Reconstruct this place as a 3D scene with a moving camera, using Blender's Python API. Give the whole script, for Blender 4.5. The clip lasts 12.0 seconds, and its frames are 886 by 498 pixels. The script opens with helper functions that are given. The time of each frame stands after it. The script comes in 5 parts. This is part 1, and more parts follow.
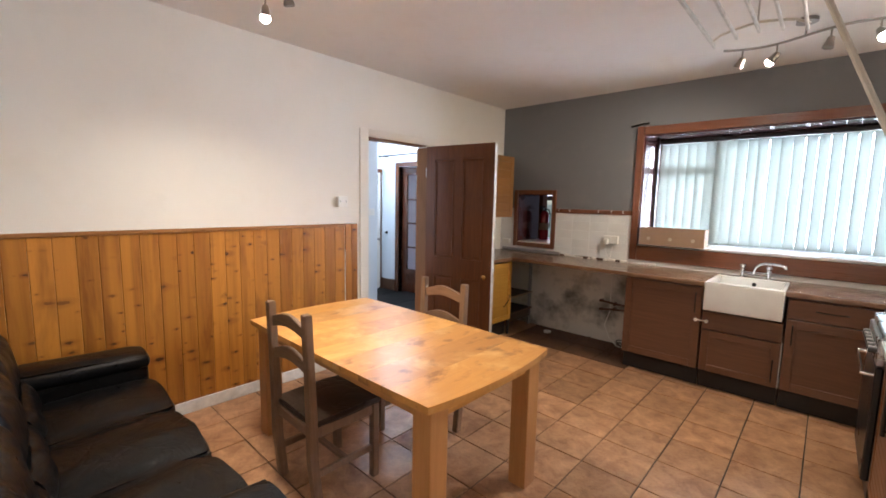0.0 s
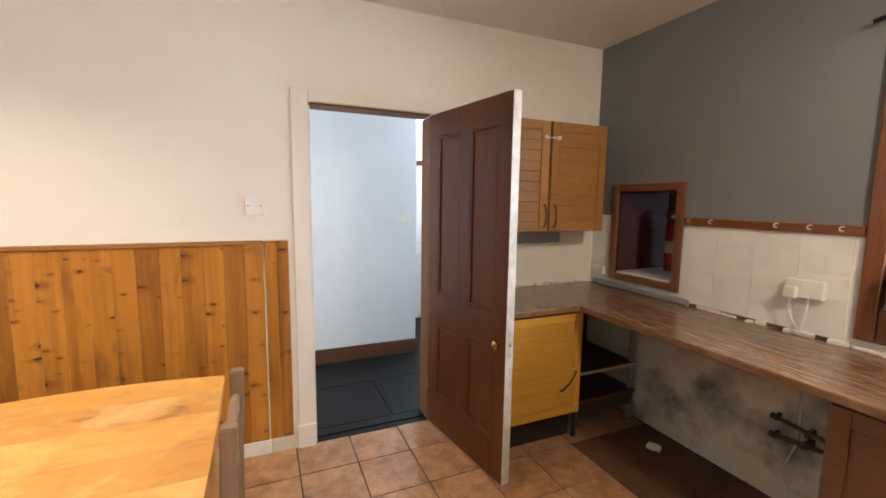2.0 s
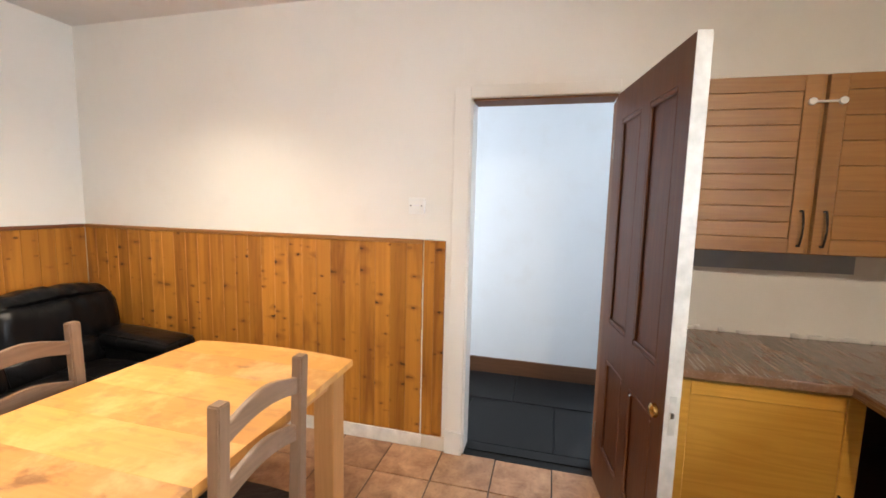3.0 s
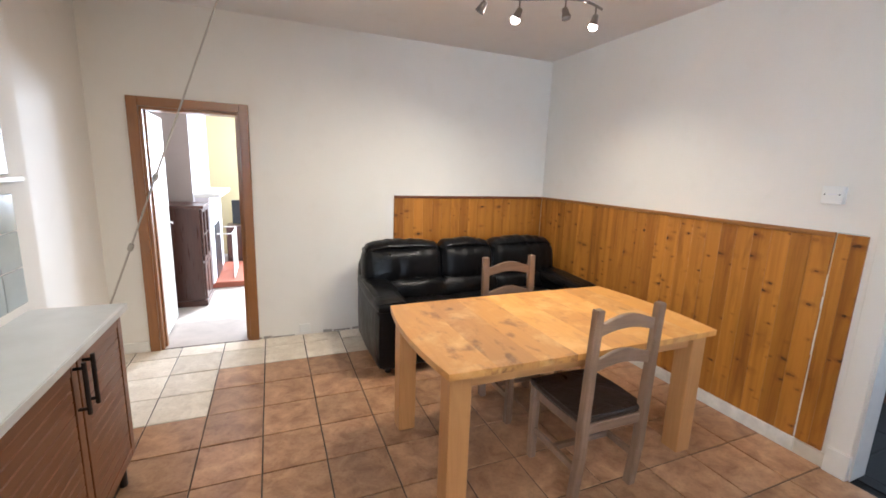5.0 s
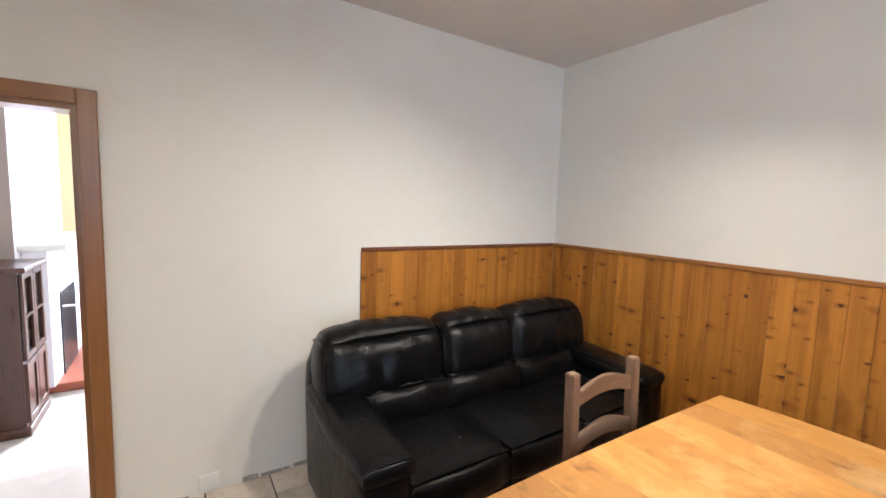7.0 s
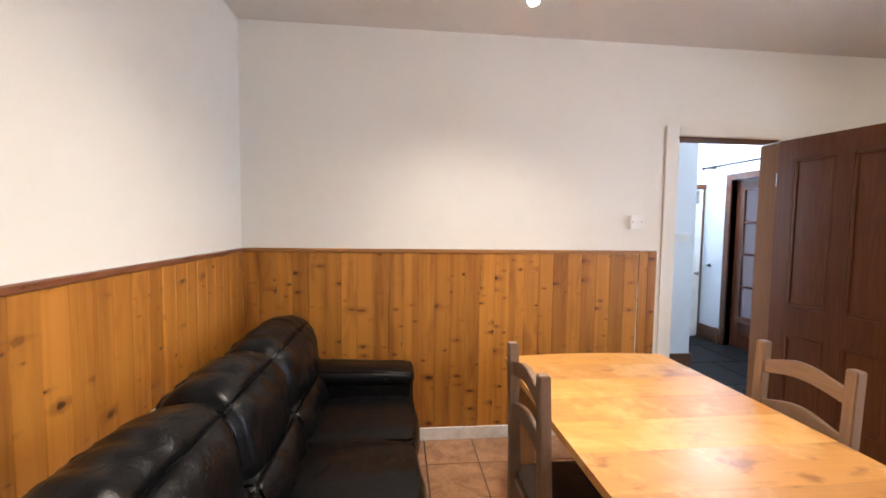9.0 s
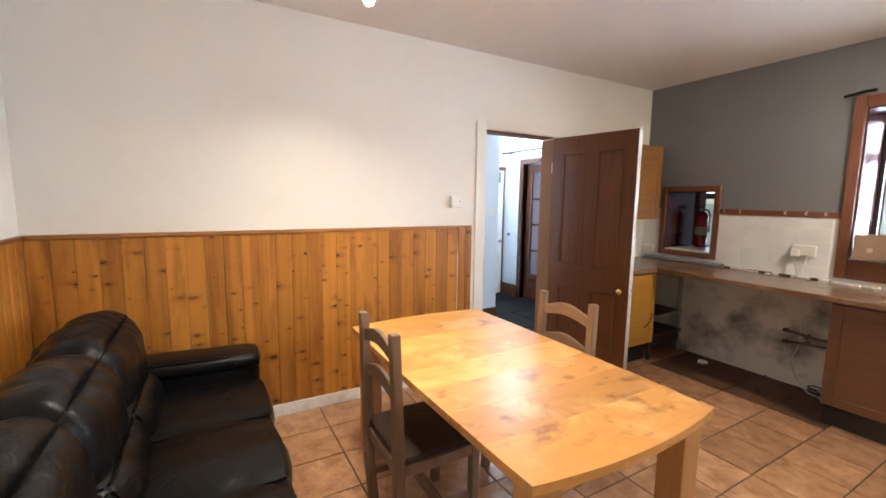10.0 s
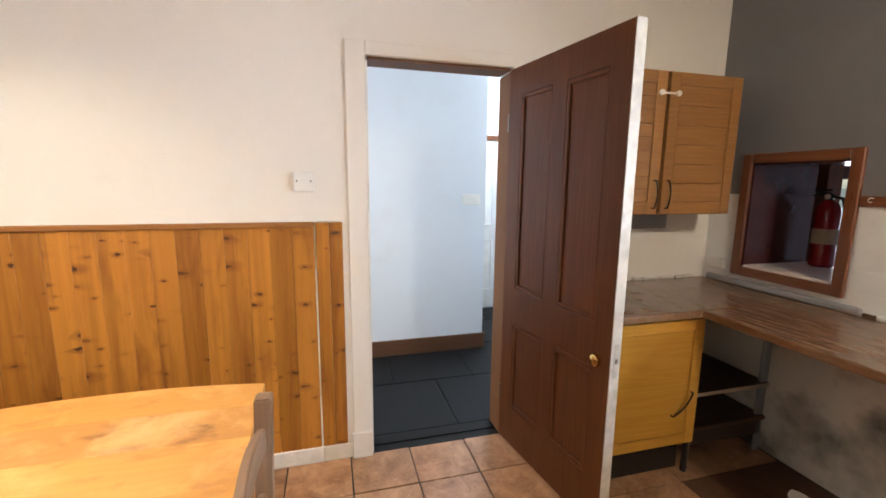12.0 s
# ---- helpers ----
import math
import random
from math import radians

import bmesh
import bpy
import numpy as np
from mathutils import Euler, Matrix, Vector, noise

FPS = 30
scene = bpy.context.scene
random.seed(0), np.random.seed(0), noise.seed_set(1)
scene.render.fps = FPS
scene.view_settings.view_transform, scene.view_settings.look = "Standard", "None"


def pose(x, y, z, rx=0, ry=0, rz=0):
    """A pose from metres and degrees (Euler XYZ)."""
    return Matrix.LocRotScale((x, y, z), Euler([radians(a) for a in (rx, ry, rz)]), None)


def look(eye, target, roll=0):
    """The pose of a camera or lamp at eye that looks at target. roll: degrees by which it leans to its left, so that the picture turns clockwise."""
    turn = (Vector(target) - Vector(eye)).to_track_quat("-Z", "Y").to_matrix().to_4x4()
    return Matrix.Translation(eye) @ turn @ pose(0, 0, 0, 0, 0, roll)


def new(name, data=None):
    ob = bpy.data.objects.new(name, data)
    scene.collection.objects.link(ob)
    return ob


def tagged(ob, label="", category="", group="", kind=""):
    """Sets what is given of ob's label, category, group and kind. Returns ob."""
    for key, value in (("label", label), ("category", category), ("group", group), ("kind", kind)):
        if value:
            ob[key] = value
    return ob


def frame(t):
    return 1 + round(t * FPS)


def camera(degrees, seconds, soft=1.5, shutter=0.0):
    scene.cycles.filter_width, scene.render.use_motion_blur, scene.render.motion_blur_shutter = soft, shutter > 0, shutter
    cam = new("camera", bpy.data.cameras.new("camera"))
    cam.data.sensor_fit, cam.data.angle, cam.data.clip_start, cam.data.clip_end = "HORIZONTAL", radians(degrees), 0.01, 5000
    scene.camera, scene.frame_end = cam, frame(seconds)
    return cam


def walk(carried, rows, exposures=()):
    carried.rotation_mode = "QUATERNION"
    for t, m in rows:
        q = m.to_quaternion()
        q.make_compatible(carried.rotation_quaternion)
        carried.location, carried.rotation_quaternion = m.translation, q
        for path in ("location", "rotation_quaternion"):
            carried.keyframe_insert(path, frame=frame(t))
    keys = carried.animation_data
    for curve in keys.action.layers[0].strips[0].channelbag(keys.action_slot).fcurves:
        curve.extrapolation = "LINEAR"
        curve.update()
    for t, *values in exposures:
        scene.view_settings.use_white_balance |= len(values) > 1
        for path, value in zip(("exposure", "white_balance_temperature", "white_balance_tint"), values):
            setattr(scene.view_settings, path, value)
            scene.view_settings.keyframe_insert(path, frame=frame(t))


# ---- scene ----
cam = camera(93.6, 12.0, soft=1.7)
PATH = [
    (0, (0.386, 0.146, 1.472), (-0.963, 1.605, 1.242), 1.2),
    (0.5, (0.247, 0.589, 1.466), (-1.168, 1.981, 1.215), 1.2),
    (1, (0.067, 1.157, 1.507), (-1.434, 2.451, 1.242), 1.1),
    (1.5, (-0.125, 1.678, 1.505), (-1.772, 2.783, 1.248), 0.8),
    (2, (-0.193, 2.216, 1.496), (-2.015, 3.006, 1.26), 0.8),
    (2.5, (-0.34, 2.63, 1.48), (-2.309, 2.911, 1.27), 1.0),
    (3, (-0.426, 2.906, 1.468), (-2.352, 2.415, 1.248), 1.4),
    (3.5, (-0.264, 3.082, 1.471), (-1.768, 1.786, 1.232), 1.7),
    (3.7, (-0.165, 3.149, 1.478), (-1.468, 1.655, 1.215), 1.6),
    (5.3, (-0.003, 3.415, 1.506), (-0.744, 1.595, 1.133), 1.8),
    (5.5, (-0.013, 3.303, 1.498), (-0.748, 1.48, 1.129), 1.6),
    (6, (-0.035, 2.957, 1.499), (-0.822, 1.149, 1.164), 1.7),
    (6.5, (-0.117, 2.512, 1.517), (-1.025, 0.751, 1.248), 1.9),
    (6.7, (-0.126, 2.301, 1.522), (-1.092, 0.565, 1.283), 1.9),
    (8.3, (-0.148, 0.898, 1.451), (-1.983, 0.108, 1.36), 1.6),
    (8.5, (-0.135, 0.795, 1.446), (-2.067, 0.29, 1.342), 1.6),
    (9, (-0.047, 0.613, 1.423), (-2.033, 0.82, 1.3), 0.8),
    (9.5, (0.093, 0.446, 1.475), (-1.752, 1.194, 1.287), 1.0),
    (10, (0.135, 0.46, 1.47), (-1.589, 1.446, 1.229), 0.8),
    (10.5, (0.073, 0.817, 1.475), (-1.612, 1.853, 1.185), 0.7),
    (11, (-0.093, 1.290, 1.458), (-1.805, 2.277, 1.157), 0.65),
    (11.5, (-0.29, 1.825, 1.457), (-2.08, 2.656, 1.134), 0.6),
    (12, (-0.624, 2.288, 1.450), (-2.53, 2.807, 1.133), 0.6),
]
walk(cam, [(t, look(eye, target, roll)) for t, eye, target, roll in PATH], [(0.0, 0.58, 5780, 11), (2.0, 0.68, 6200, 10), (2.5, 0.76, 6130, 10), (3.0, 0.86, 6100, 10), (3.5, 0.66, 6050, 10), (5.3, 0.45, 5380, 8), (6.7, 0.41, 5380, 8), (8.5, 0.52, 5780, 12), (9.5, 0.82, 5680, 11), (10.0, 0.84, 5800, 10), (11.0, 0.74, 6000, 10), (12.0, 0.80, 6050, 10)])

# ---- world, sun, large lights ----
W, E_, S, N, CEIL = -2.70, 1.17, -0.35, 4.575, 2.615
world = bpy.data.worlds.new("world")
scene.world = world
world.use_nodes = True
sky = world.node_tree.nodes.new("ShaderNodeTexSky")
sky.sky_type, sky.sun_disc = "NISHITA", False
sky.sun_elevation, sky.sun_rotation = radians(28.7), radians(211)
world.node_tree.links.new(sky.outputs[0], world.node_tree.nodes["Background"].inputs[0])
world.node_tree.nodes["Background"].inputs[1].default_value = 0.12


def lamp(name, kind, m, energy, color, **more):
    data = bpy.data.lights.new(name, kind)
    data.energy, data.color = energy, color
    for key, value in more.items():
        if key == "size":
            data.shape, data.size, data.size_y = "RECTANGLE", value[0], value[1]
        elif key == "angle":
            data.angle = value
        elif key == "cone":
            data.spot_size, data.spot_blend = value
        elif key == "spread":
            data.spread = value
        elif key == "radius":
            data.shadow_soft_size = value
    ob = new(name, data)
    ob.matrix_world = m
    return ob


lamp("sun", "SUN", look((0, 0, 0), (0.45, 0.75, -0.48)), 4.0, (1.0, 0.93, 0.84), angle=radians(0.5))
SPOT_C = (1.0, 0.82, 0.60)
# daylight in the openings: kitchen window, sitting room window (out of view); hall end added
lamp("window_daylight", "AREA", look((0.0, 5.30, 1.66), (0.0, 3.0, 1.2)), 180, (0.88, 0.94, 1.0), size=(2.1, 1.15), spread=radians(125))
# added fill from the unseen south end, brightens the hall
lamp("hall_daylight", "AREA", look((-3.35, 0.72, 1.6), (-3.5, 3.0, 1.3)), 20, (0.80, 0.88, 1.0), size=(0.9, 1.3))
# added fill lamp over the hall nook, no known source there
lamp("rooflight_daylight", "AREA", look((-4.25, 4.02, CEIL + 0.14), (-4.25, 4.03, 0)), 32, (0.80, 0.90, 1.0), size=(1.1, 0.65))
lamp("porch_daylight", "AREA", look((-3.3, 7.35, 1.15), (-3.3, 5.0, 1.05)), 14, (0.90, 0.88, 1.0), size=(1.6, 0.68))
lamp("sitting_room_daylight", "AREA", look((-1.3, -4.38, 1.5), (0.2, -1.5, 0.8)), 265, (0.95, 0.96, 1.0), size=(1.7, 1.4))

# ---- materials ----


class Nodes:
    def __init__(self, name):
        self.mat = bpy.data.materials.new(name)
        self.mat.use_nodes = True
        self.t = self.mat.node_tree
        self.bsdf = self.t.nodes["Principled BSDF"]

    def add(self, kind, **sockets):
        n = self.t.nodes.new("ShaderNode" + kind)
        for key, value in sockets.items():
            self.put(n.inputs[key.replace("_", " ")], value)
        return n

    def put(self, socket, value):
        if isinstance(value, bpy.types.NodeSocket):
            self.t.links.new(value, socket)
        else:
            socket.default_value = value

    def mix(self, fac, a, b, blend="MIX"):
        n = self.t.nodes.new("ShaderNodeMix")
        n.data_type, n.blend_type = "RGBA", blend
        self.put(n.inputs[0], fac)
        self.put(n.inputs[6], a)
        self.put(n.inputs[7], b)
        return n.outputs[2]

    def math(self, op, a, b=0.0):
        n = self.t.nodes.new("ShaderNodeMath")
        n.operation = op
        self.put(n.inputs[0], a)
        self.put(n.inputs[1], b)
        return n.outputs[0]

    def ramp(self, fac, *stops):
        n = self.t.nodes.new("ShaderNodeValToRGB")
        while len(n.color_ramp.elements) < len(stops):
            n.color_ramp.elements.new(0.5)
        for e, (at, c) in zip(n.color_ramp.elements, stops):
            e.position, e.color = at, (c if isinstance(c, tuple) else (c, c, c)) + (1,)
        self.put(n.inputs[0], fac)
        return n.outputs[0]

    def coords(self, scale=(1, 1, 1), shift=True):
        co = self.add("TexCoord").outputs["Object"]
        if shift:
            info = self.add("ObjectInfo").outputs["Random"]
            off = self.t.nodes.new("ShaderNodeVectorMath")
            off.operation = "ADD"
            self.put(off.inputs[0], co)
            self.put(off.inputs[1], self.math("MULTIPLY", info, 37.0))
            co = off.outputs[0]
        m = self.t.nodes.new("ShaderNodeMapping")
        m.inputs["Scale"].default_value = scale
        self.put(m.inputs[0], co)
        return m.outputs[0]

    def noise(self, co, scale, detail=4, rough=0.55, distort=0.0):
        return self.add("TexNoise", Vector=co, Scale=scale, Detail=detail, Roughness=rough, Distortion=distort).outputs[0]

    def bump(self, height, strength, distance=0.01):
        self.put(self.bsdf.inputs["Normal"], self.add("Bump", Height=height, Strength=strength, Distance=distance).outputs[0])

    def out(self, color, rough, metal=0.0):
        self.put(self.bsdf.inputs["Base Color"], color if not isinstance(color, tuple) else color[:3] + (1,))
        self.put(self.bsdf.inputs["Roughness"], rough)
        self.put(self.bsdf.inputs["Metallic"], metal)
        return self.mat


def c4(c, k=1.0):
    return (c[0] * k, c[1] * k, c[2] * k, 1)


def plain(name, col, rough=0.5, metal=0.0, var=0.12, scale=7.0, bump=0.08, fine=90.0, spec=0.5):
    """Painted, moulded or metal surface: two scales of unevenness in colour and gloss."""
    n = Nodes(name)
    co = n.coords()
    big, small = n.noise(co, scale, 5), n.noise(co, fine, 3)
    tone = n.mix(n.ramp(big, (0.3, 0.0), (0.7, 1.0)), c4(col, 1 - var), c4(col, 1 + var * 0.5))
    tone = n.mix(n.math("MULTIPLY", small, var), tone, c4(col, 0.8))
    if bump:
        n.bump(small, bump, 0.004)
    gloss = n.math("ADD", n.math("MULTIPLY", big, 0.16), rough - 0.08)
    n.put(n.bsdf.inputs["Specular IOR Level"], spec)
    return n.out(tone, gloss, metal)


def plaster(name, col, stain=(0.55, 0.47, 0.36), amount=0.12, rough=0.75, spread=5.0, start=0.55):
    """Old emulsion on uneven plaster, with faint stains and roller texture."""
    n = Nodes(name)
    co = n.coords(shift=False)
    wide, mid, fine = n.noise(co, 0.9, 4), n.noise(co, spread, 6), n.noise(co, 160.0, 2)
    tone = n.mix(n.ramp(wide, (0.35, 0.0), (0.75, 1.0)), c4(col), c4(col, 0.94))
    tone = n.mix(n.math("MULTIPLY", n.ramp(mid, (start, 0.0), (start + 0.25, 1.0)), amount), tone, stain + (1,))
    n.bump(n.math("ADD", n.math("MULTIPLY", mid, 3.0), fine), 0.14, 0.006)
    return n.out(tone, n.math("ADD", n.math("MULTIPLY", mid, 0.15), rough - 0.1))


def wood(name, dark, light, axis=2, rough=0.45, grain=1.0, knots=0.0, coat=0.0, wear=0.0, wearcol=(0.6, 0.5, 0.38), vary=0.25, contrast=1.0, bands=0.0, spec=0.5, pale=(1.08, 1.22, 1.85)):
    """Planed wood whose fibres run along one axis, each piece its own cut."""
    n = Nodes(name)
    sc = [11.0, 11.0, 11.0]
    sc[axis] = 0.55
    co, raw = n.coords(tuple(sc)), n.coords()
    rings = n.noise(co, 1.4 * grain, 3, 0.5, 0.9)
    fibre = n.noise(co, 9.0 * grain, 5, 0.65)
    streak = n.ramp(n.math("FRACT", n.math("MULTIPLY", rings, 6.0)), (0.0, 0.15), (0.55, 0.75), (1.0, 0.25))
    figure = n.math("ADD", n.math("MULTIPLY", streak, 0.5), n.math("MULTIPLY", fibre, 0.5))
    figure = n.math("ADD", n.math("MULTIPLY", n.math("SUBTRACT", figure, 0.5), contrast), 0.5)
    tone = n.mix(figure, c4(dark), c4(light))
    if bands:
        wide = [20.0, 20.0, 20.0]
        wide[axis] = 0.35
        sap = n.ramp(n.noise(n.coords(tuple(wide)), 1.0, 2, 0.4), (0.38, 0.0), (0.62, 1.0))
        tone = n.mix(n.math("MULTIPLY", sap, bands), tone, c4(light, 1.12))
    rnd = n.add("ObjectInfo").outputs["Random"]
    tone = n.mix(1.0, tone, n.ramp(rnd, (0.0, (1 - vary, 1 - vary * 1.15, 1 - vary * 1.3)), (1.0, (1.0 + vary * 0.3, 1.0 + vary * 0.25, 1.0 + vary * 0.2))), "MULTIPLY")
    if knots:
        # knots: short dark ellipses lying across the board, with a wide warm halo; some cells have none
        ks = [1.0, 1.0, 1.0]
        ks[axis] = 2.3
        xyz = n.add("SeparateXYZ", Vector=n.coords(tuple(ks))).outputs
        v = n.t.nodes.new("ShaderNodeTexVoronoi")
        v.voronoi_dimensions, v.feature = "2D", "F1"
        n.put(v.inputs["Scale"], knots)
        n.put(v.inputs["Vector"], n.add("CombineXYZ", X=n.math("ADD", xyz[0], xyz[1]), Y=xyz[2]).outputs[0])
        wob = n.math("ADD", v.outputs["Distance"], n.math("MULTIPLY", n.math("SUBTRACT", n.noise(raw, 30.0, 4), 0.5), 0.46))
        cell = n.add("SeparateColor", Color=v.outputs["Color"]).outputs
        wob = n.math("MULTIPLY", wob, n.math("ADD", n.math("MULTIPLY", cell[0], 2.2), 0.50))
        there = n.ramp(cell[1], (0.40, 0.0), (0.95, 1.0))
        smoke = n.ramp(n.noise(n.coords((7.0, 7.0, 1.1)), 1.0, 4, 0.6, 0.6), (0.52, 0.0), (0.72, 1.0))
        tone = n.mix(n.math("MULTIPLY", smoke, 0.75), tone, c4((0.15, 0.045, 0.008)))
        tone = n.mix(n.math("MULTIPLY", there, n.ramp(wob, (0.07, 0.95), (0.14, 0.6), (0.34, 0.0))), tone, c4((0.17, 0.052, 0.010)))
        tone = n.mix(n.math("MULTIPLY", there, n.ramp(wob, (0.055, 0.95), (0.075, 0.85), (0.095, 0.0))), tone, c4((0.040, 0.012, 0.004)))
    if wear:
        along = [1.0, 1.0, 1.0]
        along[axis] = 0.55
        spots = n.ramp(n.noise(n.coords(tuple(along)), 13.0, 5, 0.55, 0.2), (0.545, 0.0), (0.67, 1.0))
        tone = n.mix(n.math("MULTIPLY", spots, wear), tone, wearcol + (1,))
        scuff = n.ramp(n.noise(raw, 4.2, 7, 0.66, 0.25), (0.50, 0.0), (0.68, 1.0))
        tone = n.mix(n.math("MULTIPLY", scuff, wear * 0.85), tone, c4((light[0] * pale[0], light[1] * pale[1], light[2] * pale[2])))
    n.bump(fibre, 0.12, 0.003)
    n.put(n.bsdf.inputs["Specular IOR Level"], spec)
    n.put(n.bsdf.inputs["Coat Weight"], coat)
    n.put(n.bsdf.inputs["Coat Roughness"], 0.22)
    return n.out(tone, n.math("ADD", n.math("MULTIPLY", fibre, 0.2), rough - 0.1))


def leather(name, col):
    n = Nodes(name)
    co = n.coords()
    v = n.add("TexVoronoi", Vector=co, Scale=190.0)
    crease = n.noise(co, 8.0, 6, 0.6, 1.4)
    fold = n.math("ABSOLUTE", n.math("SUBTRACT", n.noise(co, 5.0, 3, 0.5, 0.8), 0.5))
    fold = n.ramp(fold, (0.0, 0.0), (0.05, 0.75), (0.14, 1.0))
    dust = n.noise(co, 3.0, 5)
    n.bump(n.math("ADD", n.math("MULTIPLY", v.outputs["Distance"], 0.35), n.math("ADD", n.math("MULTIPLY", crease, 1.2), n.math("MULTIPLY", fold, 1.2))), 0.19, 0.008)
    n.put(n.bsdf.inputs["Specular IOR Level"], 0.18)
    tone = n.mix(n.ramp(dust, (0.5, 0.0), (0.85, 0.05)), c4(col), c4(col, 2.0))
    return n.out(tone, n.ramp(crease, (0.3, 0.27), (0.7, 0.34)))


def tile_mat(name, dark, light, rough=0.38):
    """Mottled glazed clay tile; every tile fired a little differently."""
    n = Nodes(name)
    co = n.coords()
    cloud, speck = n.noise(co, 9.0, 6, 0.62, 0.5), n.noise(co, 60.0, 4)
    tone = n.mix(n.ramp(cloud, (0.32, 0.0), (0.68, 1.0)), c4(dark), c4(light))
    tone = n.mix(n.math("MULTIPLY", n.ramp(speck, (0.5, 0.0), (0.75, 1.0)), 0.35), tone, c4(dark, 0.55))
    rnd = n.add("ObjectInfo").outputs["Random"]
    tone = n.mix(1.0, tone, n.ramp(rnd, (0.0, (0.82, 0.80, 0.78)), (1.0, (1.08, 1.06, 1.05))), "MULTIPLY")
    n.bump(n.math("ADD", n.math("MULTIPLY", cloud, 3.0), speck), 0.16, 0.004)
    return n.out(tone, n.math("ADD", n.math("MULTIPLY", cloud, 0.25), rough - 0.1))


def glass_mat(name, tint=(1, 1, 1), rough=0.0):
    n = Nodes(name)
    n.put(n.bsdf.inputs["Transmission Weight"], 1.0)
    n.put(n.bsdf.inputs["IOR"], 1.45)
    return n.out(tint, rough)


def glow(name, col, strength):
    n = Nodes(name)
    n.put(n.bsdf.inputs["Emission Color"], c4(col))
    n.put(n.bsdf.inputs["Emission Strength"], strength)
    return n.out(col, 0.4)


def blind_mat(name):
    """Thin woven vertical-blind fabric that lets daylight through."""
    n = Nodes(name)
    co = n.coords((1, 1, 1))
    weave = n.noise(co, 220.0, 2)
    tr = n.add("BsdfTranslucent", Color=(0.049, 0.055, 0.0510, 1))
    df = n.add("BsdfDiffuse", Color=(0.60, 0.62, 0.57, 1), Roughness=0.6)
    mx = n.add("MixShader")
    n.put(mx.inputs[0], n.math("ADD", n.math("MULTIPLY", weave, 0.15), 0.55))
    n.put(mx.inputs[1], df.outputs[0])
    n.put(mx.inputs[2], tr.outputs[0])
    out = n.t.nodes["Material Output"]
    n.t.links.new(mx.outputs[0], out.inputs["Surface"])
    return n.mat


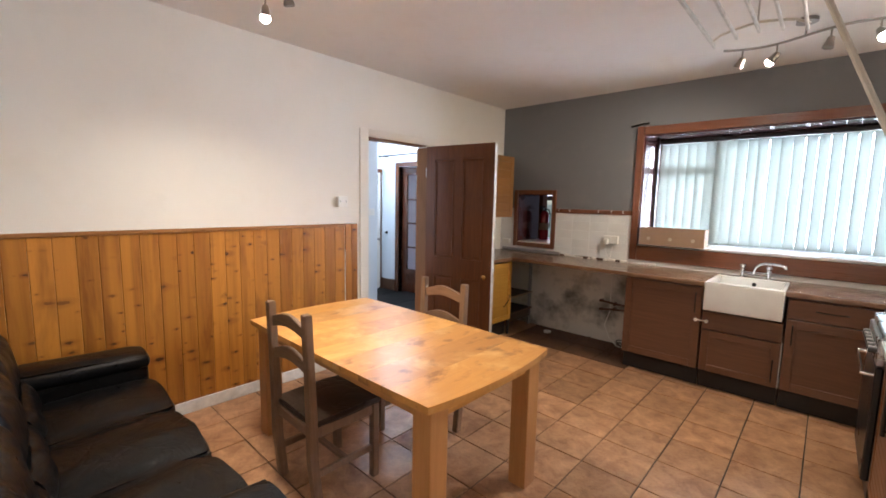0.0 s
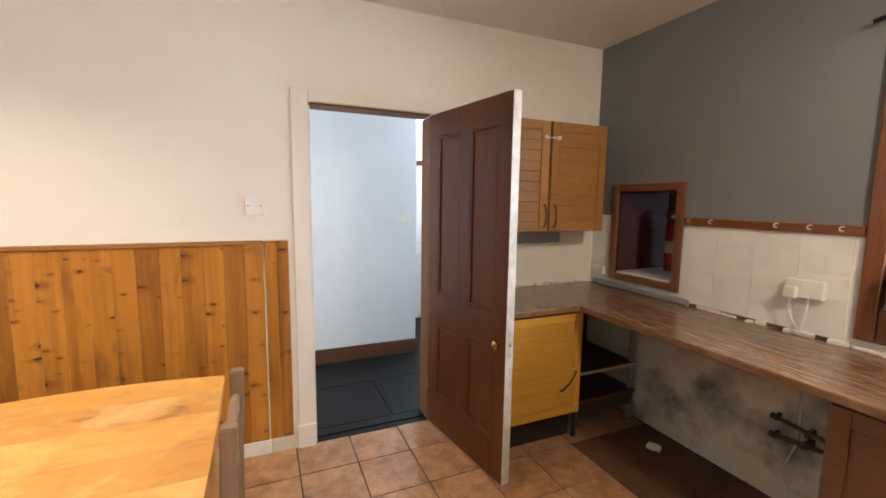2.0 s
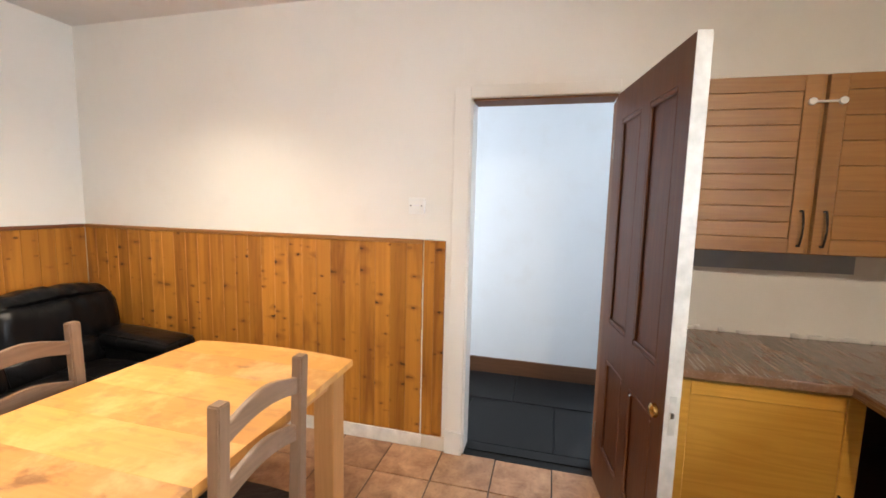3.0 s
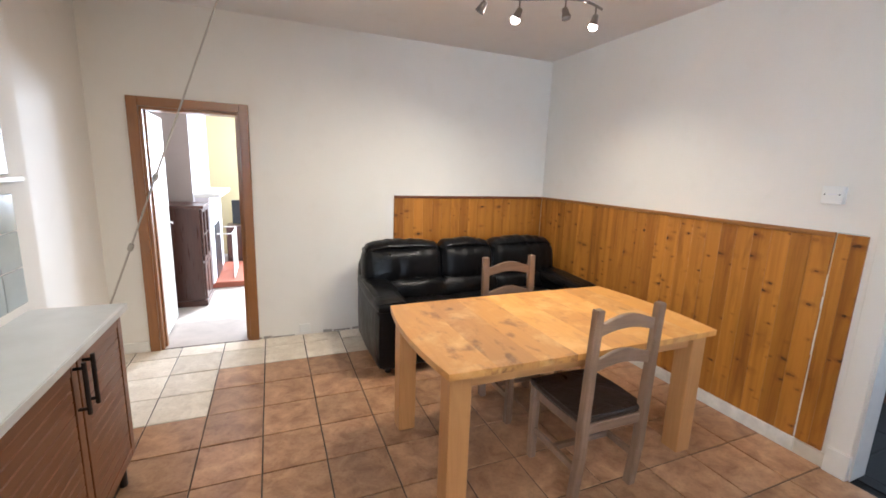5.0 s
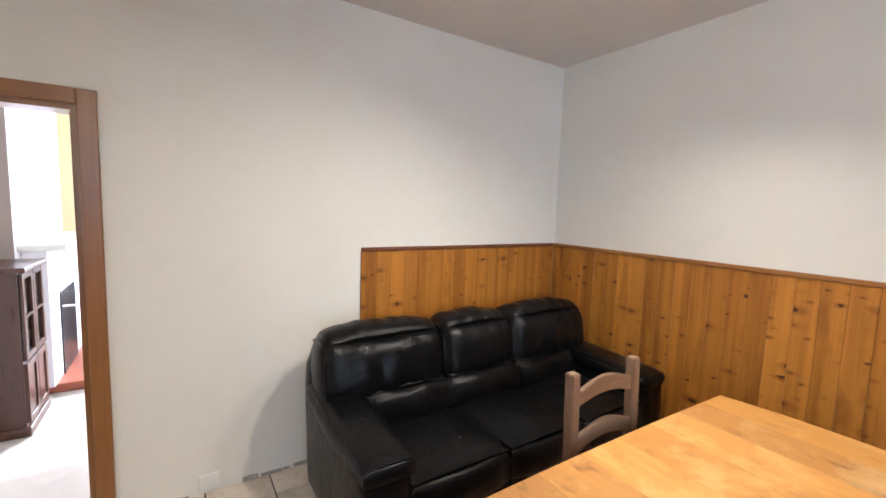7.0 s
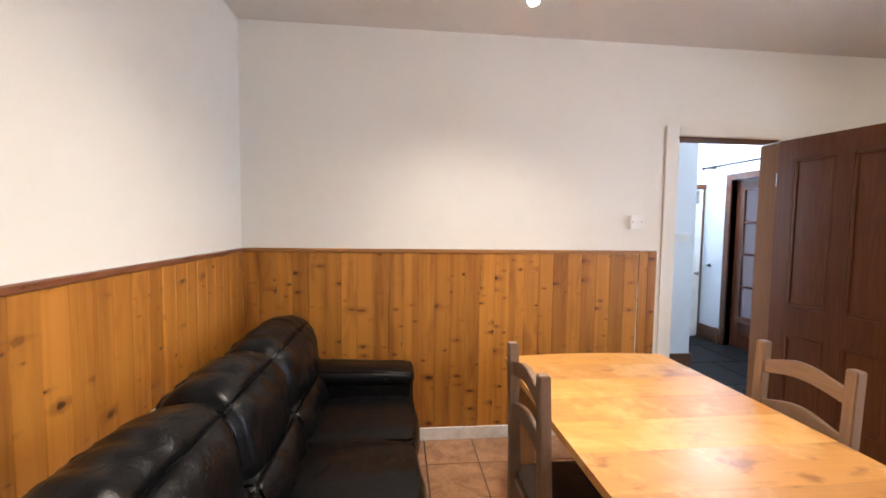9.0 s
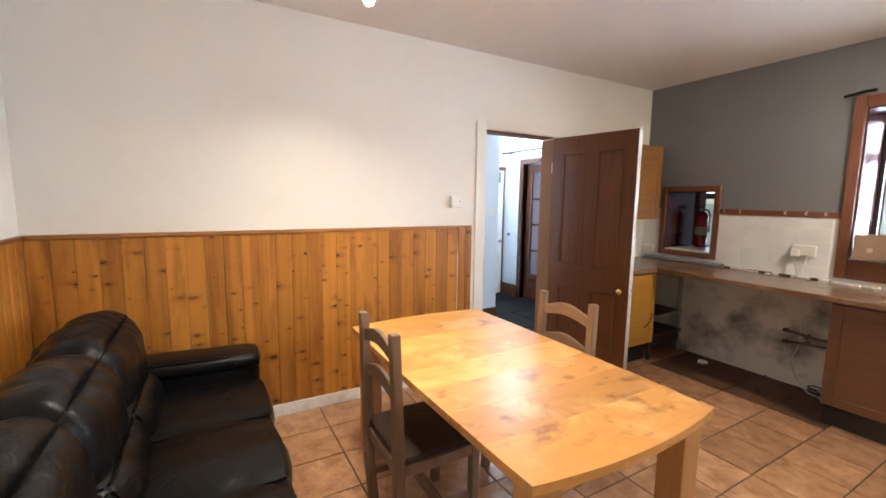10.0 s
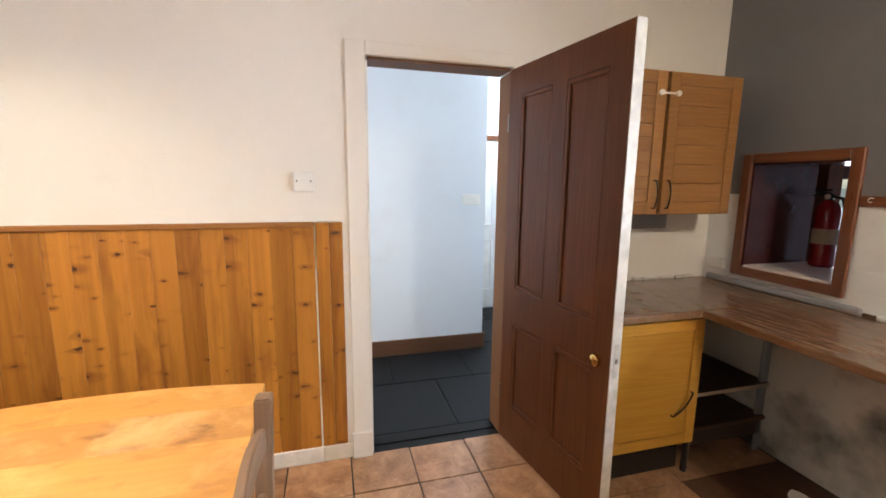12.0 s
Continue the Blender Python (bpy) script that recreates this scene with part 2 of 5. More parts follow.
MAT = dict(
    wall=plaster("cream_wall_paint", (0.80, 0.765, 0.70)),
    ceiling=plaster("ceiling_paint", (0.76, 0.72, 0.68), amount=0.2),
    grey=plaster("grey_wall_paint", (0.178, 0.182, 0.192), stain=(0.26, 0.25, 0.24), amount=0.25, rough=0.6),
    panelgrey=plaster("bare_grey_board", (0.30, 0.315, 0.34), amount=0.2, rough=0.7),
    lowwall=plaster("white_splash_paint", (0.80, 0.81, 0.80), amount=0.2, rough=0.5),
    mould=plaster("mouldy_plaster", (0.72, 0.70, 0.64), stain=(0.03, 0.03, 0.026), amount=0.9, rough=0.85, spread=3.6, start=0.50),
    hallwall=plaster("hall_wall_paint", (0.74, 0.78, 0.82)),
    brownwall=plaster("brown_wall_tone", (0.33, 0.27, 0.24)),
    lilac=plaster("pale_breast_paint", (0.78, 0.76, 0.80)),
    yellow=plaster("yellow_wall_paint", (0.80, 0.70, 0.40)),
    white=plain("white_gloss_paint", (0.78, 0.76, 0.71), 0.38, var=0.1),
    skirt=plain("chipped_skirting_paint", (0.74, 0.71, 0.65), 0.45, var=0.22, scale=16.0),
    edge=plain("chipped_edge_paint", (0.58, 0.56, 0.51), 0.45, var=0.3, scale=14.0),
    plastic=plain("white_plastic", (0.80, 0.79, 0.75), 0.4, var=0.05, bump=0.0),
    pine=wood("varnished_pine", (0.235, 0.080, 0.009), (0.48, 0.205, 0.030), 2, 0.42, knots=7.2, spec=0.35, vary=0.24, contrast=1.0, bands=0.7),
    pinerail=wood("pine_cap_rail", (0.24, 0.095, 0.02), (0.42, 0.19, 0.05), 1, 0.38),
    table=wood("oiled_table_wood", (0.50, 0.215, 0.042), (0.74, 0.385, 0.090), 1, 0.40, 0.8, wear=0.85, wearcol=(0.42, 0.19, 0.045), coat=0.1, vary=0.16, contrast=0.55),
    tablepale=wood("pale_table_board", (0.53, 0.235, 0.048), (0.77, 0.415, 0.105), 1, 0.40, 0.8, wear=0.7, wearcol=(0.46, 0.21, 0.05), coat=0.1, vary=0.12, contrast=0.55),
    tablemid=wood("tan_table_board", (0.42, 0.182, 0.042), (0.64, 0.335, 0.092), 1, 0.34, 0.8, wear=0.95, wearcol=(0.27, 0.115, 0.033), coat=0.15, vary=0.14, contrast=0.6, pale=(1.1, 1.3, 2.0)),
    tablebrown=wood("stained_table_board", (0.35, 0.150, 0.038), (0.55, 0.285, 0.084), 1, 0.34, 0.8, wear=1.0, wearcol=(0.20, 0.085, 0.027), coat=0.15, vary=0.14, contrast=0.6, pale=(1.2, 1.4, 2.1)),
    tableleg=wood("table_leg_wood", (0.40, 0.182, 0.056), (0.56, 0.285, 0.102), 2, 0.42, vary=0.1),
    tablerail=wood("table_rail_wood", (0.40, 0.182, 0.056), (0.56, 0.285, 0.102), 0, 0.42, vary=0.1),
    chair=wood("weathered_chair_wood", (0.130, 0.074, 0.041), (0.295, 0.182, 0.108), 2, 0.5, wear=0.35, wearcol=(0.16, 0.10, 0.07), vary=0.15),
    chairrail=wood("weathered_chair_rail", (0.130, 0.074, 0.041), (0.295, 0.182, 0.108), 0, 0.5, wear=0.35, wearcol=(0.16, 0.10, 0.07), vary=0.15),
    chairseat=leather("dark_seat_pad", (0.035, 0.024, 0.018)),
    leather=leather("black_leather", (0.004, 0.004, 0.0045)),
    doorwood=wood("dark_stained_door", (0.072, 0.023, 0.007), (0.180, 0.062, 0.018), 2, 0.42, coat=0.0, vary=0.06, spec=0.25),
    jamb=wood("door_lining_wood", (0.125, 0.050, 0.018), (0.23, 0.105, 0.040), 2, 0.55, vary=0.1, spec=0.2),
    frame=wood("red_brown_frame", (0.105, 0.033, 0.014), (0.225, 0.078, 0.032), 2, 0.3, coat=0.5, vary=0.08),
    frameh=wood("red_brown_frame_across", (0.105, 0.033, 0.014), (0.225, 0.078, 0.032), 0, 0.3, coat=0.5, vary=0.08),
    reveal=wood("dark_reveal_varnish", (0.055, 0.016, 0.007), (0.13, 0.038, 0.014), 2, 0.25, coat=0.7, vary=0.05),
    sdoor=wood("orange_door_frame", (0.20, 0.078, 0.018), (0.33, 0.142, 0.038), 2, 0.36, coat=0.2, vary=0.08),
    sdoorh=wood("orange_door_head", (0.20, 0.078, 0.018), (0.33, 0.142, 0.038), 0, 0.36, coat=0.2, vary=0.08),
    oak=wood("oak_cabinet", (0.25, 0.108, 0.026), (0.42, 0.21, 0.060), 1, 0.4, coat=0.15, vary=0.15),
    gold=wood("golden_cabinet_door", (0.44, 0.21, 0.022), (0.66, 0.37, 0.06), 1, 0.36, coat=0.25, vary=0.1),
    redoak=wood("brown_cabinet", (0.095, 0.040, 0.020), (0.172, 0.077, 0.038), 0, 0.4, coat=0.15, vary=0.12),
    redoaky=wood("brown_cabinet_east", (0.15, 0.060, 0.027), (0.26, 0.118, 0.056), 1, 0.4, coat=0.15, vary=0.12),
    worktop=wood("worn_worktop", (0.135, 0.069, 0.034), (0.245, 0.135, 0.070), 0, 0.26, wear=0.6, wearcol=(0.30, 0.195, 0.115), coat=0.4, contrast=0.3, vary=0.08, pale=(1.3, 1.35, 1.4)),
    greytop=plain("pale_laminate_top", (0.74, 0.76, 0.77), 0.22, var=0.06, bump=0.02),
    dark=plain("dark_plinth", (0.012, 0.009, 0.008), 0.5),
    carcass=plain("dark_carcass", (0.055, 0.032, 0.02), 0.6),
    iron=plain("black_iron", (0.018, 0.016, 0.015), 0.42, 0.6),
    chrome=plain("chrome", (0.75, 0.76, 0.78), 0.12, 1.0, var=0.05, bump=0.0),
    brass=plain("old_brass", (0.62, 0.42, 0.14), 0.25, 1.0),
    nickel=plain("satin_nickel", (0.34, 0.31, 0.28), 0.3, 1.0),
    ceramic=plain("glazed_ceramic", (0.80, 0.80, 0.77), 0.12, var=0.06, bump=0.0),
    terracotta=tile_mat("terracotta_tile", (0.26, 0.122, 0.056), (0.53, 0.315, 0.170), 0.34),
    creamtile=tile_mat("cream_floor_tile", (0.66, 0.57, 0.45), (0.88, 0.81, 0.69)),
    dirtytile=tile_mat("dark_floor_tile", (0.070, 0.032, 0.017), (0.135, 0.066, 0.035), 0.6),
    grout=plain("dark_grout", (0.055, 0.040, 0.029), 0.85, var=0.3, bump=0.3),
    bare=plain("crumb_and_gap_brown", (0.115, 0.064, 0.036), 0.6, var=0.6, scale=4.0, bump=0.3),
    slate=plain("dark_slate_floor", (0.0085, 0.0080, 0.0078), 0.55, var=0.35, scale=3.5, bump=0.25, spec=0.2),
    hallskirt=wood("hall_skirting_wood", (0.085, 0.036, 0.017), (0.17, 0.08, 0.04), 1, 0.4),
    carpet=plain("beige_carpet", (0.50, 0.44, 0.39), 0.95, var=0.12, bump=0.5, fine=300.0),
    walltile=plain("white_wall_tile", (0.80, 0.81, 0.79), 0.22, var=0.07, scale=5.0, bump=0.03),
    bluetile=plain("grey_green_wall_tile", (0.46, 0.52, 0.53), 0.16, var=0.1, bump=0.03),
    card=plain("brown_cardboard", (0.30, 0.195, 0.125), 0.8, var=0.12),
    mortar=plain("crumbling_plaster", (0.42, 0.38, 0.33), 0.9, var=0.35, scale=20.0, bump=0.3),
    hole=plain("hole_shadow_lining", (0.45, 0.36, 0.27), 0.8),
    rope=plain("cotton_rope", (0.46, 0.42, 0.36), 0.9, bump=0.4, fine=400.0),
    airer=plain("cream_enamel", (0.66, 0.60, 0.50), 0.4),
    lacquer=plain("maroon_gloss_varnish", (0.060, 0.016, 0.014), 0.22, var=0.25, bump=0.02),
    red=plain("red_enamel", (0.26, 0.008, 0.012), 0.25, var=0.1),
    copper=plain("old_copper_pipe", (0.12, 0.07, 0.05), 0.4, 0.7),
    dresser=wood("mahogany", (0.040, 0.014, 0.009), (0.10, 0.035, 0.020), 2, 0.3, coat=0.3),
    brick=plain("red_hearth_tile", (0.34, 0.10, 0.055), 0.5, var=0.25),
    black=plain("black_plastic", (0.015, 0.015, 0.017), 0.3),
    steel=plain("brushed_steel", (0.55, 0.55, 0.55), 0.28, 1.0),
    upvc=plain("white_window_frame", (0.76, 0.78, 0.78), 0.3, var=0.04, bump=0.0),
    glass=glass_mat("window_glass"),
    pinkglass=glass_mat("obscured_glass", (0.95, 0.90, 0.92), 0.35),
    bulb=glow("lit_bulb", (1.0, 0.86, 0.66), 60.0),
    deadbulb=plain("unlit_bulb", (0.34, 0.33, 0.31), 0.15),
    blind=blind_mat("blind_fabric"),
    ground=plain("outside_ground", (0.16, 0.17, 0.12), 0.9, var=0.4, scale=0.5),
)

# ---- mesh helpers ----


def box(bm, x0, x1, y0, y1, z0, z1, bev=0.0, seg=1, mi=0):
    vs = [bm.verts.new((x, y, z)) for x in (x0, x1) for y in (y0, y1) for z in (z0, z1)]
    fs = [bm.faces.new([vs[i] for i in q]) for q in ((0, 1, 3, 2), (4, 6, 7, 5), (0, 4, 5, 1), (2, 3, 7, 6), (0, 2, 6, 4), (1, 5, 7, 3))]
    for f in fs:
        f.material_index = mi
    if bev:
        es = list({e for f in fs for e in f.edges})
        bmesh.ops.bevel(bm, geom=es, offset=bev, segments=seg, affect="EDGES", profile=0.6)
    return fs


def bbox(*a, **k):
    bm = bmesh.new()
    box(bm, *a, **k)
    return bm


def cyl(bm, p0, p1, r0, r1=None, n=14):
    p0, p1 = Vector(p0), Vector(p1)
    d = p1 - p0
    m = Matrix.Translation((p0 + p1) / 2) @ d.to_track_quat("Z", "Y").to_matrix().to_4x4()
    bmesh.ops.create_cone(bm, cap_ends=True, segments=n, radius1=r0, radius2=r0 if r1 is None else r1, depth=d.length, matrix=m)
    return bm


def cylm(p0, p1, r0, r1=None, n=14):
    return cyl(bmesh.new(), p0, p1, r0, r1, n)


def tube(points, r, n=8, bm=None, flat=1.0):
    """A bar swept along points."""
    bm = bm or bmesh.new()
    pts = [Vector(p) for p in points]
    loops = []
    for i, p in enumerate(pts):
        d = (pts[min(i + 1, len(pts) - 1)] - pts[max(i - 1, 0)]).normalized()
        side = d.cross(Vector((0, 0, 1)))
        side = Vector((1, 0, 0)) if side.length < 1e-3 else side.normalized()
        up = side.cross(d)
        loops.append([bm.verts.new(p + r * (math.cos(a) * side + flat * math.sin(a) * up)) for a in (2 * math.pi * k / n for k in range(n))])
    for a, b in zip(loops, loops[1:]):
        for k in range(n):
            bm.faces.new((a[k], a[(k + 1) % n], b[(k + 1) % n], b[k]))
    bm.faces.new(list(reversed(loops[0])))
    bm.faces.new(loops[-1])
    return bm


def lathe(profile, n=20, m=None):
    """Revolve (radius, height) pairs about z."""
    bm = bmesh.new()
    rings = [[bm.verts.new((r * math.cos(a), r * math.sin(a), z)) for a in (2 * math.pi * k / n for k in range(n))] for r, z in profile]
    for a, b in zip(rings, rings[1:]):
        for k in range(n):
            bm.faces.new((a[k], a[(k + 1) % n], b[(k + 1) % n], b[k]))
    bm.faces.new(list(reversed(rings[0])))
    bm.faces.new(rings[-1])
    if m is not None:
        bmesh.ops.transform(bm, matrix=m, verts=bm.verts)
    return bm


def bar(outline, depth, axis="y"):
    """An outline in (a, z) given a depth along the other level axis, centred."""
    bm = bmesh.new()
    place = (lambda a, z, d: (a, d, z)) if axis == "y" else (lambda a, z, d: (d, a, z))
    f, b = ([bm.verts.new(place(a, z, d)) for a, z in outline] for d in (-depth / 2, depth / 2))
    bm.faces.new(f)
    bm.faces.new(list(reversed(b)))
    k = len(outline)
    for i in range(k):
        bm.faces.new((f[i], b[i], b[(i + 1) % k], f[(i + 1) % k]))
    bmesh.ops.recalc_face_normals(bm, faces=bm.faces)
    return bm


def soft(sx, sy, sz, r, puff=0.0, cuts=12, seed=0.0, wrinkle=0.0, freq=9.0):
    """A padded block, centred: rounded edges, swollen faces, creased skin."""
    bm = bmesh.new()
    bmesh.ops.create_cube(bm, size=2.0)
    bmesh.ops.subdivide_edges(bm, edges=bm.edges[:], cuts=cuts, use_grid_fill=True)
    half = Vector((sx / 2, sy / 2, sz / 2))
    for v in bm.verts:
        p = v.co.copy()
        w = Vector([p[i] * half[i] for i in range(3)])
        q = Vector([max(-(half[i] - r), min(half[i] - r, w[i])) for i in range(3)])
        d = w - q
        nrm = d.normalized() if d.length > 1e-6 else Vector((0, 0, 0))
        base = q + nrm * r
        swell = puff * (1 - p.x * p.x if abs(p.x) < 0.999 else 1) * (1 - p.y * p.y if abs(p.y) < 0.999 else 1) * (1 - p.z * p.z if abs(p.z) < 0.999 else 1)
        k = base * freq + Vector((seed * 7.1, seed * 3.3, seed))
        ridge = 1 - abs(noise.noise(Vector((k.x, k.y * 0.7, k.z * 0.6)))) * 2.0
        v.co = base + nrm * (swell + wrinkle * (noise.noise(k * 0.6) + 0.6 * max(0.0, ridge - 0.4)))
    return bm


def moved(bm, m):
    bmesh.ops.transform(bm, matrix=m, verts=bm.verts)
    return bm


def mesh_of(name, bm, material, smooth=False):
    bmesh.ops.recalc_face_normals(bm, faces=bm.faces)
    me = bpy.data.meshes.new(name)
    bm.to_mesh(me)
    bm.free()
    for m in material if isinstance(material, (list, tuple)) else [material]:
        me.materials.append(m)
    if smooth:
        for p in me.polygons:
            p.use_smooth = True
        me.set_sharp_from_angle(angle=radians(smooth if smooth > 1 else 40))
    return me


def part(name, bm, material, parent, label="", smooth=False):
    ob = new(name, mesh_of(name, bm, material, smooth))
    ob.parent = parent
    return tagged(ob, label)


def piece(name, me, parent, at=(0, 0, 0)):
    """One of many alike pieces that share a mesh."""
    ob = new(name, me)
    ob.parent = parent
    ob.location = at
    return ob


def thing(name, label, category, at=(0, 0, 0), rz=0.0, group="", kind=""):
    ob = new(name)
    ob.empty_display_size = 0.1
    ob.matrix_world = pose(*at, 0, 0, rz)
    return tagged(ob, label, category, group, kind)


def solo(name, bm, material, label="", category="", at=(0, 0, 0), rz=0.0, group="", kind="", smooth=False):
    ob = new(name, mesh_of(name, bm, material, smooth))
    ob.matrix_world = pose(*at, 0, 0, rz)
    return tagged(ob, label, category, group, kind)


def structure(name, bm, material, label="", smooth=False):
    return solo(name, bm, material, label, kind="structure", smooth=smooth)


# ---- large structure ----
DY0, DY1, DTOP = 2.465, 3.215, 2.028            # doorway to the hall, in the west wall
SX0, SX1, STOP = 0.205, 0.865, 1.885          # doorway to the sitting room, in the south wall
WX0, WX1, WZ0, WZ1 = -1.03, 1.03, 1.07, 2.16  # window opening
HX0, HX1, HZ0, HZ1 = -2.455, -1.985, 0.985, 1.575  # hatch
NB = 5.06                                     # outer face of the north wall
RAILZ = 1.40

structure("floor", bbox(W - 0.02, E_ + 0.1, S - 0.02, N + 0.02, -0.12, -0.006), MAT["grout"], "dark grout bed under worn clay floor tiles")

bm = bmesh.new()
for a in ((W - 0.14, W, S - 0.14, DY0), (W - 0.14, W, DY1, N)):
    box(bm, *a, -0.1, CEIL + 0.02)
box(bm, W - 0.14, W, DY0, DY1, DTOP, CEIL + 0.02)
wall_west = structure("wall_west", bm, MAT["wall"], "cream painted wall with pine wainscot below")

bm = bmesh.new()
for a in ((W, SX0), (SX1, E_ + 0.3)):
    box(bm, *a, S - 0.14, S, -0.1, CEIL + 0.02)
box(bm, SX0, SX1, S - 0.14, S, STOP, CEIL + 0.02)
wall_south = structure("wall_south", bm, MAT["wall"], "cream painted wall with a doorway to the sitting room")

bm = bmesh.new()
box(bm, E_, E_ + 0.3, S, N, -0.1, CEIL + 0.02)
box(bm, 0.95, E_, 1.08, 2.92, -0.1, CEIL + 0.02)
wall_east = structure("wall_east", bm, MAT["wall"], "cream painted wall with a projecting tiled pier")

# north wall: grey above the peg rail, white below it, bare plaster under the worktop
bm = bmesh.new()
X0, X1 = W - 0.14, E_ + 0.3
ZS = sorted([-0.1, 0.86, HZ0, HZ1, RAILZ, WZ0, WZ1, CEIL + 0.02])
XS = sorted([X0, HX0, HX1, WX0, WX1, X1])
for x0, x1 in zip(XS, XS[1:]):
    for z0, z1 in zip(ZS, ZS[1:]):
        inhatch = x0 >= HX0 and x1 <= HX1 and z0 >= HZ0 and z1 <= HZ1
        inwin = x0 >= WX0 and x1 <= WX1 and z0 >= WZ0 and z1 <= WZ1
        if not inhatch and not inwin:
            box(bm, x0, x1, N, NB, z0, z1, mi=0 if z0 >= RAILZ else (1 if z0 >= 0.86 else 2))
wall_north = structure("wall_north", bm, [MAT["grey"], MAT["lowwall"], MAT["mould"]], "grey painted wall, white below the peg rail, mouldy under the worktop")

structure("ceiling", bbox(W - 0.14, E_ + 0.3, S - 0.14, NB, CEIL, CEIL + 0.12), MAT["ceiling"], "off-white painted ceiling with brush marks")

# hall beyond the west wall
HW = -3.95
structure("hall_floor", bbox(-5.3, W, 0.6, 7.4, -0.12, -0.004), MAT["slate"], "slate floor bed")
bm = bmesh.new()
box(bm, HW - 0.12, HW, 0.6, 3.56, -0.1, CEIL + 0.02)
box(bm, -5.04, HW - 0.12, 3.44, 3.56, -0.1, CEIL + 0.02)
structure("hall_wall_west", bm, MAT["hallwall"], "pale blue-white hall wall with a brown skirting")
bm = bmesh.new()
box(bm, -5.16, -5.04, 3.44, 4.64, -0.1, CEIL + 0.02)
structure("hall_wall_end", bm, MAT["hallwall"], "pale hall wall with a white door")
bm = bmesh.new()
box(bm, -5.04, -4.62, 4.52, 4.64, -0.1, CEIL + 0.02)
box(bm, -3.80, W - 0.14, 4.52, 4.64, -0.1, CEIL + 0.02)
box(bm, -4.62, -3.80, 4.52, 4.64, 1.98, CEIL + 0.02)
structure("hall_wall_north", bm, MAT["hallwall"], "pale hall wall with a dark framed doorway")
# unseen end wall; its opening is made up for the hall fill
bm = bmesh.new()
box(bm, HW, -3.80, 0.5, 0.62, -0.1, CEIL + 0.02)
box(bm, -2.90, W - 0.14, 0.5, 0.62, -0.1, CEIL + 0.02)
box(bm, -3.80, -2.90, 0.5, 0.62, -0.1, 0.95)
box(bm, -3.80, -2.90, 0.5, 0.62, 2.25, CEIL + 0.02)
structure("hall_wall_south", bm, MAT["hallwall"], "plain pale hall end wall, unseen, with an opening added for the fill lamp")
# the gap over the nook is invented, only to pass the fill lamp
bm = bmesh.new()
for a in ((-5.16, -4.8, 0.5, 4.64), (-3.7, W - 0.14, 0.5, 4.64), (-4.8, -3.7, 0.5, 3.7), (-4.8, -3.7, 4.35, 4.64)):
    box(bm, *a, CEIL, CEIL + 0.12)
structure("hall_ceiling", bm, MAT["ceiling"], "plain hall ceiling with an opening added for the fill lamp")

# porch behind the hatch
bm = bmesh.new()
box(bm, -5.16, -5.04, 4.64, 7.5, -0.1, 2.5)
box(bm, -1.55, -1.43, NB, 7.5, -0.1, 2.5)
box(bm, -5.04, -4.15, 7.38, 7.5, -0.1, 2.5)
box(bm, -2.45, -1.55, 7.38, 7.5, -0.1, 2.5)
box(bm, -4.15, -2.45, 7.38, 7.5, -0.1, 0.8)
box(bm, -4.15, -2.45, 7.38, 7.5, 2.2, 2.5)
structure("porch_wall", bm, MAT["lilac"], "plain pale porch walls with a window opening")
structure("porch_ceiling", bbox(-5.16, -1.43, 4.64, 7.5, 2.5, 2.6), MAT["ceiling"], "plain porch ceiling")
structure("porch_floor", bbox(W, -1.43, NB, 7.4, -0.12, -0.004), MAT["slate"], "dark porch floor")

# sitting room beyond the south wall
structure("sitting_room_floor", bbox(-2.9, 1.6, -4.3, S - 0.02, -0.12, -0.002), MAT["carpet"], "pale beige carpet in strong daylight")
bm = bmesh.new()
box(bm, 1.45, 1.6, -4.3, S - 0.14, -0.1, CEIL + 0.02)
structure("sitting_room_wall_east", bm, MAT["brownwall"], "brown alcove wall")
structure("chimney_breast", bbox(0.80, 1.45, -3.4, -1.96, -0.1, CEIL + 0.02), [MAT["lilac"]], "pale chimney breast lit by daylight")
bm = bmesh.new()
for a in ((-2.9, -2.2, -0.1, CEIL + 0.02), (-0.4, 1.6, -0.1, CEIL + 0.02), (-2.2, -0.4, -0.1, 0.75), (-2.2, -0.4, 2.2, CEIL + 0.02)):
    box(bm, a[0], a[1], -4.42, -4.3, a[2], a[3])
structure("sitting_room_wall_south", bm, MAT["yellow"], "pale yellow sitting room wall with a window opening")
bm = bbox(-2.95, -2.83, -4.3, S - 0.14, -0.1, CEIL + 0.02)
structure("sitting_room_wall_west", bm, MAT["wall"], "plain cream wall")
structure("sitting_room_ceiling", bbox(-2.95, 1.6, -4.42, S - 0.14, CEIL, CEIL + 0.12), MAT["ceiling"], "plain white ceiling")
structure("ground", bbox(-400, 400, -400, 400, -0.5, -0.2), MAT["ground"], "rough grass and gravel outside")

# ---- table, chairs, sofa ----


